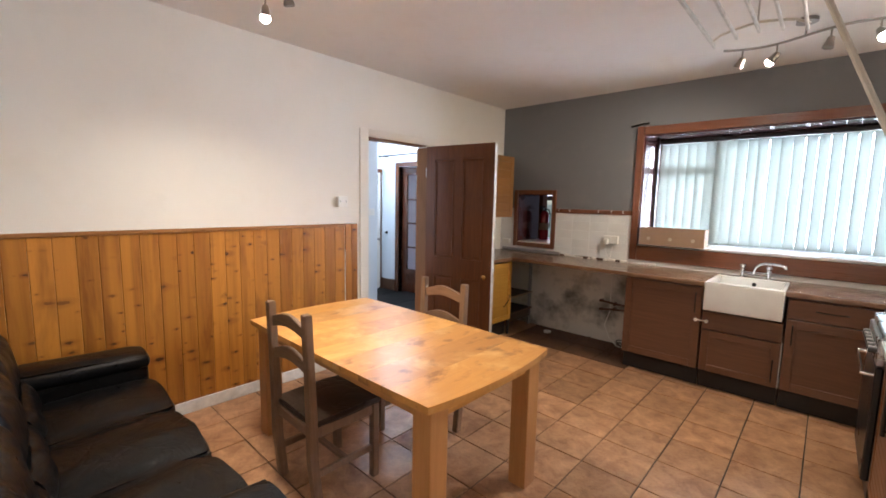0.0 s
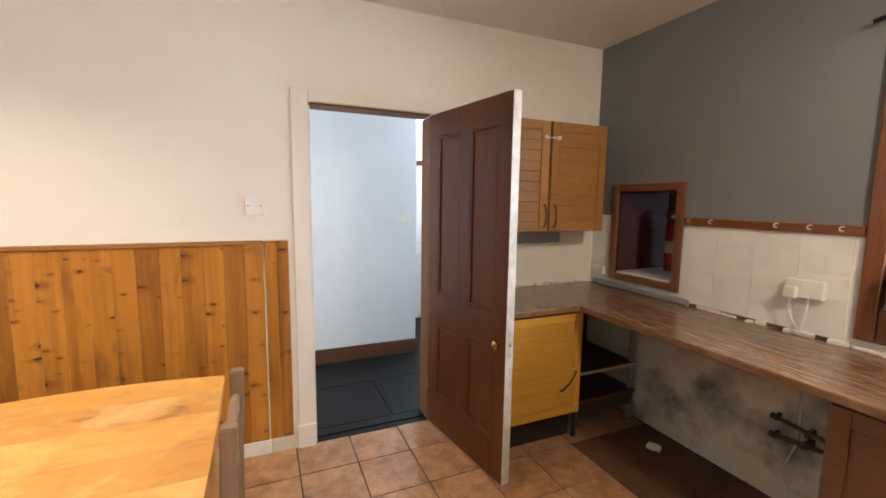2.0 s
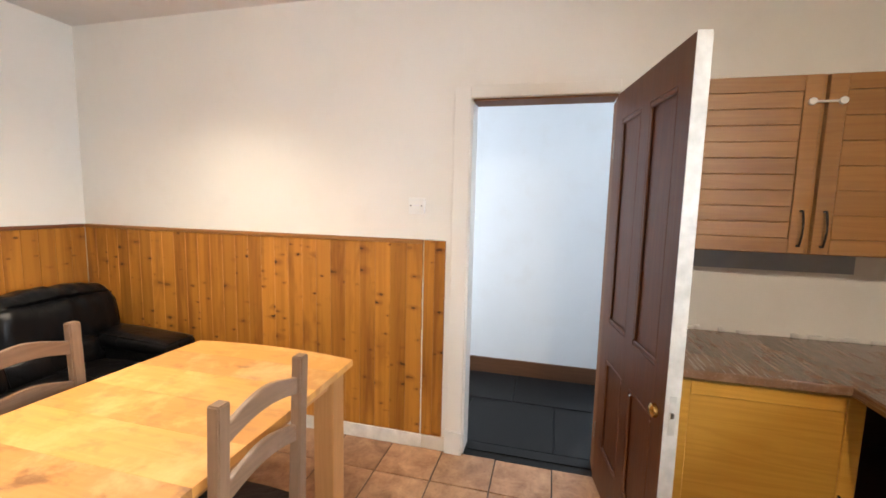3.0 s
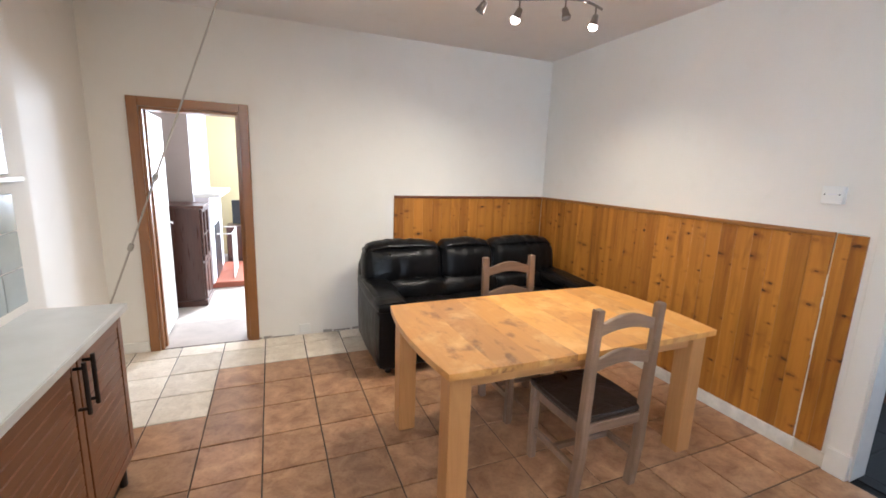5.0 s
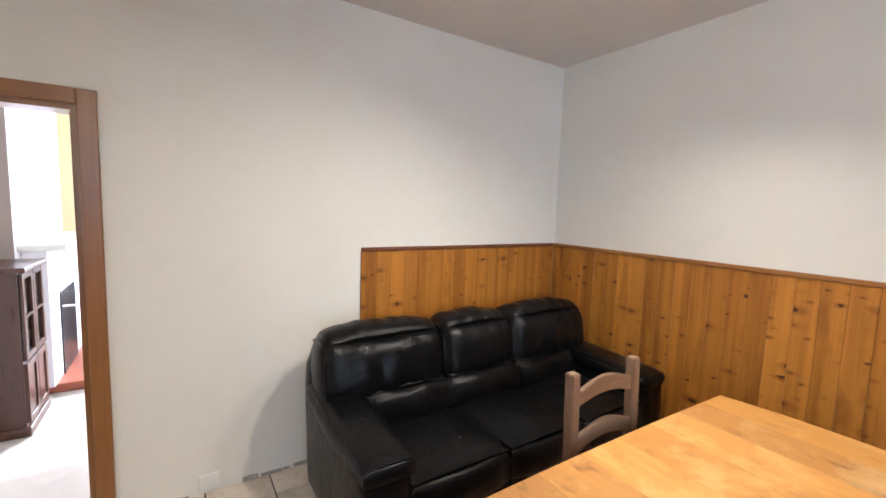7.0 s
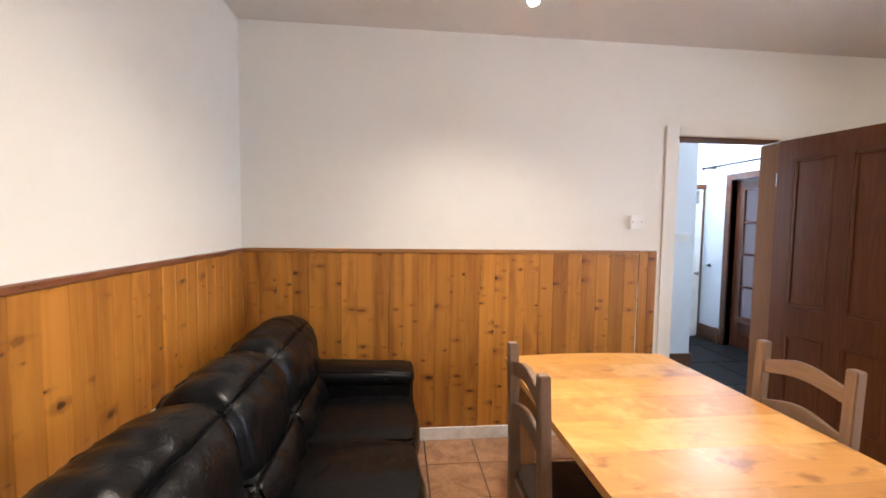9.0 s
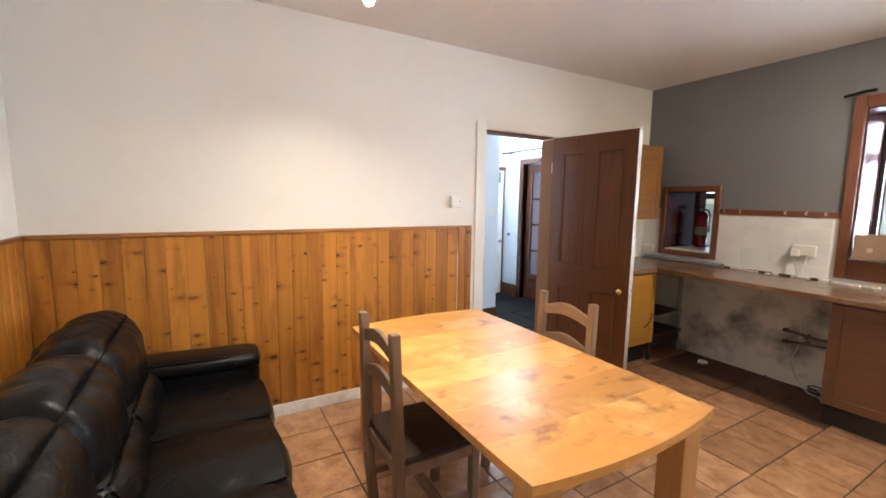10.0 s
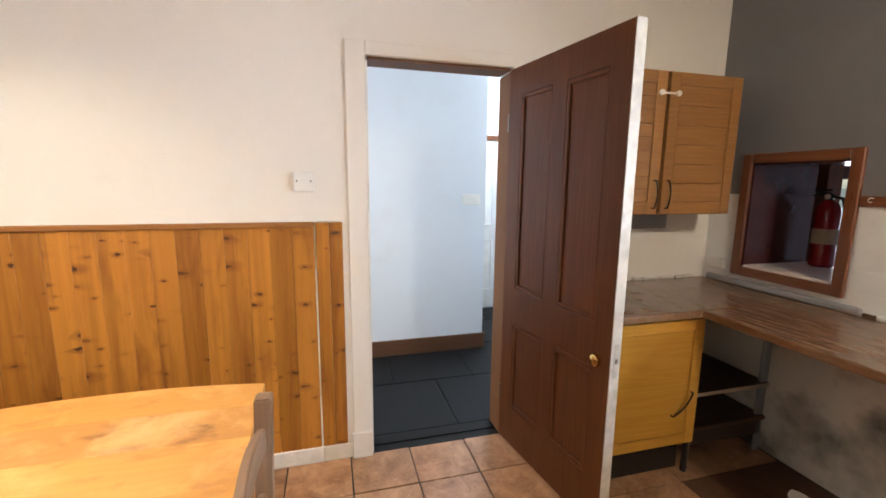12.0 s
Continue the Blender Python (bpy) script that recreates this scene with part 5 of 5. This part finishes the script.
for k in range(60):
    x, y = rng.uniform(-1.85, -0.95), rng.uniform(4.15, 4.55)
    r = rng.uniform(0.004, 0.012)
    bmesh.ops.create_icosphere(bm, subdivisions=1, radius=r, matrix=Matrix.Translation((x, y, r * 0.4)))
solo("plaster_crumbs", bm, MAT["bare"], "crumbs of plaster on the dark tiles", "debris", kind="stuff")

# pale board behind the sofa, patch of skirting by it
solo("pale_board", bbox(-1.98, -0.80, -0.315, -0.262, 0.0, 0.705, bev=0.004), MAT["airer"], "pale cream board standing behind the sofa", "board")
solo("plaster_patch", bbox(-0.285, -0.195, S, S + 0.012, 0.02, 0.10, bev=0.003), MAT["white"], "small cream block at the wall foot", "block")
bm = bmesh.new()
rng = random.Random(14)
x = -1.06
while x < SX0 - 0.075:
    w = rng.uniform(0.03, 0.11)
    h, d = rng.uniform(0.008, 0.026), rng.uniform(0.006, 0.014)
    if not -0.40 < x < -0.18:
        box(bm, x, x + w, S + 0.0002, S + d, 0.0, h, bev=0.003)
    x += w + rng.uniform(0.0, 0.03)
solo("ragged_plaster_edge", bm, MAT["mortar"], "ragged grey plaster edge along the wall's foot", "plaster", kind="stuff")
solo("wall_hook", tube([(1.53 - 0.36, S + 0.002, 1.83), (1.53 - 0.36, S + 0.02, 1.815), (1.53 - 0.36, S + 0.02, 1.84)], 0.004), MAT["white"], "small painted wall hook", "hook")

# ---- hatch contents ----
fx = thing("fire_extinguisher", "red fire extinguisher standing on the hatch sill", "fire extinguisher", (-2.315, 4.985, HZ0 + 0.0142))
part("cylinder", lathe([(0.050, 0.0), (0.056, 0.008), (0.056, 0.31), (0.052, 0.335), (0.040, 0.358), (0.024, 0.372), (0.018, 0.375)], 26), MAT["red"], fx, smooth=35)
part("label", lathe([(0.0566, 0.13), (0.0566, 0.215), (0.0563, 0.215), (0.0563, 0.13)], 26), MAT["hole"], fx, "pale instruction label band", smooth=35)
part("valve", lathe([(0.017, 0.375), (0.019, 0.385), (0.019, 0.405), (0.010, 0.412)], 14), MAT["black"], fx, smooth=30)
part("gauge", moved(lathe([(0.014, 0.0), (0.015, 0.006), (0.012, 0.010)], 14), pose(0, -0.018, 0.394, 90)), MAT["plastic"], fx, "round white pressure gauge", smooth=30)
part("lever", bbox(-0.085, 0.012, -0.009, 0.009, 0.424, 0.434, bev=0.003), MAT["black"], fx)
part("carrying_handle", tube([(0.01, 0, 0.408), (-0.03, 0, 0.412), (-0.085, 0, 0.398)], 0.007), MAT["black"], fx, smooth=40)
part("hose", tube([(0.015, 0, 0.395), (0.055, 0.01, 0.385), (0.072, 0.012, 0.33), (0.070, 0.012, 0.16)], 0.009), MAT["black"], fx, smooth=40)
part("bracket", bbox(-0.03, 0.03, 0.057, 0.067, 0.10, 0.30), MAT["iron"], fx)
pc = thing("porch_cupboard", "dark brown wooden cupboard in the porch", "cupboard", (0, 0, 0))
part("carcass", bbox(-4.3, -2.435, 5.135, 5.26, 0.0, 2.1, bev=0.004), MAT["doorwood"], pc)
part("top_board", bbox(-4.32, -2.42, 5.12, 5.275, 2.1005, 2.13, bev=0.004), MAT["doorwood"], pc)
solo("porch_window_curtain", bbox(-4.2, -2.4, 7.30, 7.325, 1.52, 2.3, bev=0.004), MAT["carcass"], "dark drawn blind over the porch window", "blind")

# ---- hall ----
sk_h = thing("skirting_hall", "brown wooden hall skirting board", "skirting", (0, 0, 0), kind="structure")
part("board", bbox(HW, HW + 0.018, 0.62, 3.578, 0, 0.135, bev=0.003), MAT["hallskirt"], sk_h)
part("board", bbox(-5.04, HW - 0.001, 3.56, 3.578, 0, 0.135, bev=0.003), MAT["hallskirt"], sk_h)
part("board", bbox(-5.04, -4.71, 4.502, 4.52, 0, 0.175, bev=0.003), MAT["hallskirt"], sk_h)
part("corner_block", bbox(-4.76, -4.71, 4.49, 4.5015, 0, 0.19, bev=0.003), MAT["hallskirt"], sk_h)
hs = thing("hall_light_switch", "white double light switch on the hall wall", "switch", (HW, 3.43, 1.31))
part("face_plate", bbox(0, 0.012, -0.075, 0.075, -0.043, 0.043, bev=0.003), MAT["plastic"], hs)
for y in (-0.035, 0.035):
    part("rocker", bbox(0.0125, 0.018, y - 0.012, y + 0.012, -0.018, 0.018, bev=0.002), MAT["plastic"], hs)
wd = thing("white_hall_door", "white painted panel door in the hall, closed", "door", (-5.036, 3.75, 0.02), 90)
panel_door(wd, 0.71, 1.88, 0.036, MAT["white"], MAT["white"], [(0.1, 0.32, 0.2, 0.8), (0.40, 0.61, 0.2, 0.8), (0.1, 0.32, 0.95, 1.75), (0.40, 0.61, 0.95, 1.75)])
part("knob", lathe([(0.018, 0), (0.010, 0.01), (0.009, 0.03), (0.024, 0.045), (0.022, 0.06), (0.002, 0.064)], 16, pose(0.655, -0.018, 0.81, 90)), MAT["nickel"], wd, smooth=30)
part("closer", bbox(0.60, 0.64, -0.055, -0.019, 1.70, 1.86, bev=0.006), MAT["nickel"], wd)
part("edge_strip", bbox(0.712, 0.74, -0.02, 0.02, -0.02, 1.90), MAT["hallskirt"], wd)
part("head_strip", bbox(-0.02, 0.74, -0.03, 0.02, 1.885, 1.94), MAT["doorwood"], wd, "dark head strip")
pf = thing("porch_door_frame", "dark brown door frame to the porch", "door frame", (-4.62, 4.52, 0), kind="structure")
part("jamb", bbox(-0.075, 0.0, -0.02, 0.12, 0, 1.98), MAT["reveal"], pf)
part("jamb", bbox(0.82, 0.895, -0.02, 0.12, 0, 1.98), MAT["reveal"], pf)
part("head", bbox(-0.075, 0.895, -0.02, 0.12, 1.9805, 2.05), MAT["reveal"], pf)
pd = thing("porch_door", "brown glazed porch door with obscured panes", "door", (-4.615, 4.60, 0.01), 6)
panel_door(pd, 0.78, 1.96, 0.04, MAT["reveal"], MAT["reveal"], [(0.10, 0.68, 0.14, 0.30)], glazed=[(0.10, 0.68, 0.37, 1.85)])
part("glass", bbox(0.11, 0.67, -0.004, 0.004, 0.37, 1.85), MAT["pinkglass"], pd, "frosted pinkish panes")
for z in (0.72, 1.10, 1.47):
    part("glazing_bar", bbox(0.10, 0.68, -0.016, 0.016, z - 0.012, z + 0.012), MAT["reveal"], pd)
lv = thing("lever_handle", "dark lever handle on a white wall cupboard", "handle", (-4.92, 4.52, 0.94))
part("rose", bbox(-0.02, 0.02, -0.008, -0.0005, -0.02, 0.02), MAT["iron"], lv)
part("lever", tube([(0, -0.008, 0), (0, -0.04, 0), (0.07, -0.045, 0.0)], 0.008), MAT["iron"], lv, smooth=40)
cr = thing("curtain_rod", "black curtain rod above the porch door", "curtain rod", (0, 4.44, 2.16))
part("rod", tube([(-5.0, 0, 0), (-3.7, 0, 0)], 0.011), MAT["iron"], cr, smooth=40)
part("finial", moved(soft(0.05, 0.03, 0.03, 0.014, 0, 4), pose(-5.01, 0, 0)), MAT["iron"], cr, smooth=50)
for x in (-4.90, -3.8):
    part("bracket", bbox(x - 0.008, x + 0.008, 0.0, 0.079, -0.015, 0.015), MAT["iron"], cr)

# ---- sitting room ----
solo("breast_side_paint", bbox(0.803, 1.449, -1.959, -1.955, 0, CEIL), MAT["brownwall"], "brown sheet over the north side of the chimney breast", kind="structure")
dr = thing("dark_cabinet", "dark mahogany glazed cabinet with panel sides", "cabinet", (0.66, -1.46, 0))
part("body", bbox(0.022, 0.62, -0.46, 0.0, 0.06, 1.03, bev=0.003), MAT["dresser"], dr)
part("top", bbox(-0.02, 0.64, -0.475, 0.02, 1.031, 1.062, bev=0.006, seg=2), MAT["dresser"], dr)
part("plinth", bbox(0.0, 0.63, -0.465, 0.012, 0.0, 0.059, bev=0.004), MAT["dresser"], dr)
for y0, y1 in ((-0.455, -0.235), (-0.225, -0.005)):
    d = slab_door(dr, "lower_door", y0, y1, 0.08, 0.46, MAT["dresser"], "y", 0.021, 0.02, 0.04)
    d = part("glazed_door", bbox(0.016, 0.021, y0, y1, 0.48, 1.02), MAT["glass"], dr)
    for a in ((y0, y0 + 0.035, 0.48, 1.02), (y1 - 0.035, y1, 0.48, 1.02), (y0 + 0.036, y1 - 0.036, 0.48, 0.515), (y0 + 0.036, y1 - 0.036, 0.985, 1.02), (y0 + 0.036, y1 - 0.036, 0.74, 0.755)):
        part("door_bar", bbox(0.0, 0.0155, a[0], a[1], a[2], a[3], bev=0.002), MAT["dresser"], d)
fp = thing("fireplace", "white mantelpiece over a red tiled hearth", "fireplace", (0.80, -2.62, 0))
part("mantel_shelf", bbox(-0.26, 0.0, -0.70, 0.62, 1.10, 1.15, bev=0.008, seg=2), MAT["white"], fp)
part("surround", bbox(-0.14, 0.0, -0.62, 0.55, 0.07, 1.0995, bev=0.004), MAT["lilac"], fp)
part("hearth", bbox(-0.48, -0.001, -0.72, 0.48, 0.0, 0.069, bev=0.006), MAT["brick"], fp, "red tiled hearth")
part("stove_opening", bbox(-0.150, -0.1405, -0.28, 0.26, 0.07, 0.74), MAT["black"], fp)
fg = thing("fire_guard", "pale wire fire guard on the hearth", "fire guard", (0.46, -2.60, 0.0705))
for y in [-0.30 + 0.075 * k for k in range(9)]:
    part("upright", cylm((0, y, 0), (0, y, 0.58), 0.006, n=8), MAT["white"], fg)
for z in (0.02, 0.57):
    part("rail", tube([(0, -0.31, z), (0, 0.31, z)], 0.008), MAT["white"], fg, smooth=40)
for y in (-0.31, 0.31):
    part("return_rail", tube([(0, y, 0.57), (0.17, y, 0.57)], 0.008), MAT["white"], fg, smooth=40)
tv = thing("television_stand", "black television stand with a small white box", "television stand", (0.25, -3.85, 0))
part("body", bbox(-0.35, 0.4, -0.2, 0.2, 0, 0.55, bev=0.006), MAT["dresser"], tv)
solo("television", bbox(-0.28, 0.32, -0.05, 0.02, 0.56, 0.93, bev=0.008), MAT["black"], "black flat television on its stand", "television", (0.25, -3.85, 0.0))

# ---- wall tiles ----
TW, THH = 0.2, 0.1
wt_me = mesh_of("wall_tile", bbox(-TW / 2 + 0.0006, TW / 2 - 0.0006, -0.004, 0.0, 0.0006, THH - 0.0006, bev=0.001), MAT["walltile"])
for r in range(5):
    for c in range(5):
        x = -1.93 + TW / 2 + c * TW
        z = CT + 0.0 + r * THH
        if x + TW / 2 < WX0 - A and z + THH < 1.39:
            piece("tile", wt_me, wall_north, (x, N, z))
bt_me = mesh_of("splash_tile", bbox(-0.006, 0.0, -0.073, 0.073, 0.001, 0.147, bev=0.002), MAT["bluetile"])
for r in range(3):
    for c in range(11):
        piece("tile", bt_me, wall_east, (0.95, 1.305 + c * 0.15, CT + 0.03 + r * 0.15))
solo("pier_ledge", bbox(0.915, 0.949, 1.19, 2.85, 1.40, 1.425, bev=0.004), MAT["white"], "narrow white ledge on the tiled pier", "ledge")
for r in range(2):
    for c in range(11):
        piece("tile", bt_me, wall_east, (0.95, 1.305 + c * 0.15, 1.43 + r * 0.15))
so2 = thing("pier_socket", "white double socket on the tiled pier", "socket", (0.943, 1.62, 1.10))
part("back_plate", bbox(-0.012, -0.0005, -0.075, 0.075, -0.043, 0.043, bev=0.003), MAT["plastic"], so2)
for y in (-0.035, 0.035):
    part("rocker", bbox(-0.016, -0.0125, y - 0.010, y + 0.010, 0.008, 0.030), MAT["plastic"], so2)

# ---- wainscot ----
WT, ZB = 1.252, 0.088
BWD = 0.0960


def board_mesh(axis, width=BWD, top=WT - 0.02):
    """Matchboard: a plank with chamfered long edges."""
    w = width - 0.0006
    prof = [(-w / 2, 0.0), (-w / 2, 0.0095), (-w / 2 + 0.0025, 0.012), (w / 2 - 0.0025, 0.012), (w / 2, 0.0095), (w / 2, 0.0)]
    bm = bmesh.new()
    rings = [[bm.verts.new((d, a, z) if axis == "y" else (a, d, z)) for a, d in prof] for z in (0.0, top - ZB)]
    n = len(prof)
    for k in range(n):
        bm.faces.new((rings[0][k], rings[0][(k + 1) % n], rings[1][(k + 1) % n], rings[1][k]))
    bm.faces.new(rings[0])
    bm.faces.new(rings[1])
    return mesh_of("board", bm, MAT["pine"])


BWW = 0.098
bw_me, bn_me, bs_me = board_mesh("y", BWW), board_mesh("y", 0.0625, WT + 0.002), board_mesh("x")
wain = thing("wainscot_west", "varnished knotty pine matchboard wainscot", "wainscot", (W, 0, 0), kind="structure")
y = S + 0.012
for k in range(26):
    piece("board", bw_me, wain, (0.0005, y + BWW / 2, ZB))
    y += BWW
SPLIT = y
for k in range(2):
    piece("board", bn_me, wain, (0.0005, SPLIT + 0.008 + 0.0625 * (k + 0.5), ZB))
part("cap_rail", bbox(0.0, 0.022, S + 0.013, SPLIT + 0.004, WT - 0.019, WT + 0.006, bev=0.004), MAT["pinerail"], wain)
part("rail_stub", bbox(0.0, 0.016, SPLIT + 0.009, SPLIT + 0.125, WT + 0.0025, WT + 0.008, bev=0.002), MAT["edge"], wain, "pale broken end of the rail")
rng = random.Random(21)
bm = bmesh.new()
z = ZB + 0.01
while z < 1.02:
    h = rng.uniform(0.05, 0.16)
    w0 = rng.uniform(0.0022, 0.0042)
    box(bm, 0.0002, 0.0115, SPLIT + 0.004 - w0 + rng.uniform(-0.0008, 0.0008), SPLIT + 0.004 + w0, z, z + h, bev=0.001)
    z += h + rng.uniform(0.0, 0.02)
part("split_filler", bm, MAT["white"], wain, "broken white filler in a split joint")
part("skirting", bbox(0.0, 0.017, S + 0.001, SPLIT + 0.01, 0.0, ZB - 0.001, bev=0.004), MAT["skirt"], wain, "chipped white skirting board")
part("skirting_end", bbox(0.0, 0.015, SPLIT + 0.012, 2.366, 0.0, ZB - 0.006, bev=0.003), MAT["airer"], wain, "bare cream skirting end")
wain2 = thing("wainscot_south", "varnished knotty pine matchboard behind the sofa", "wainscot", (0, S, 0), kind="structure")
x = W + 0.013 + BWD / 2
while x - BWD / 2 < -1.10:
    piece("board", bs_me, wain2, (x, 0.0005, ZB))
    x += BWD
part("cap_rail", bbox(W + 0.023, x - BWD / 2, 0.0, 0.022, WT - 0.019, WT + 0.006, bev=0.004), MAT["frameh"], wain2)
part("skirting", bbox(W + 0.018, x - BWD / 2, 0.0, 0.017, 0.0, ZB - 0.001, bev=0.004), MAT["white"], wain2)
solo("skirting_south", bbox(SX1 + 0.07, E_ - 0.001, S, S + 0.015, 0.0, 0.085, bev=0.003), MAT["white"], "white skirting by the doorway", kind="structure")
solo("skirting_east", bbox(E_ - 0.015, E_, S + 0.016, 1.22, 0.0, 0.085, bev=0.003), MAT["white"], "white skirting on the east wall", kind="structure")

# ---- slate flags in the hall ----
hall_floor = bpy.data.objects["hall_floor"]
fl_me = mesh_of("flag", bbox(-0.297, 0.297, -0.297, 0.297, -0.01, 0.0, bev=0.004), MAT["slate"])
for i in range(5):
    for j in range(9):
        piece("flag", fl_me, hall_floor, (-3.142 - 0.6 * i, 0.9 + 0.6 * j + (0.3 if i % 2 else 0.0), 0.002))

# ---- floor tiles ----
P, Q = 0.313, 0.315
floor_ob = bpy.data.objects["floor"]


def tile_mesh(name, x0, x1, y0, y1, mat):
    return mesh_of(name, bbox(x0, x1, y0, y1, -0.012, 0.0, bev=0.003, seg=2), mat)


whole = {m: tile_mesh("tile", 0.0036, P - 0.0036, 0.0036, Q - 0.0036, MAT[m]) for m in ("terracotta", "creamtile", "dirtytile")}
rng = random.Random(11)
for i in range(-8, 7):
    for j in range(-12, 6):
        x0, y0 = -0.535 + P * i, 2.985 + Q * j
        x1, y1 = x0 + P, y0 + Q
        a0, a1, b0, b1 = max(x0, W + 0.002), min(x1, E_ - 0.002), max(y0, S + 0.002), min(y1, N - 0.002)
        if a1 - a0 < 0.02 or b1 - b0 < 0.02:
            continue
        # darker brown tiles below the open part of the north worktop
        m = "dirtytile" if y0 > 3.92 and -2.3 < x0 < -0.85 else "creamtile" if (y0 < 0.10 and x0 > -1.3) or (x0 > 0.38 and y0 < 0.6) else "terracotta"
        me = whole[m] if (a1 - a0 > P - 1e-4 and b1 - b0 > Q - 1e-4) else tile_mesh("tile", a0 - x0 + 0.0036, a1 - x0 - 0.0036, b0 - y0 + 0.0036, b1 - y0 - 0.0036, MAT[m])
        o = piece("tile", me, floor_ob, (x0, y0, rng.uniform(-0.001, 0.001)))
        o.rotation_euler = (rng.uniform(-0.002, 0.002), rng.uniform(-0.002, 0.002), rng.uniform(-0.004, 0.004))
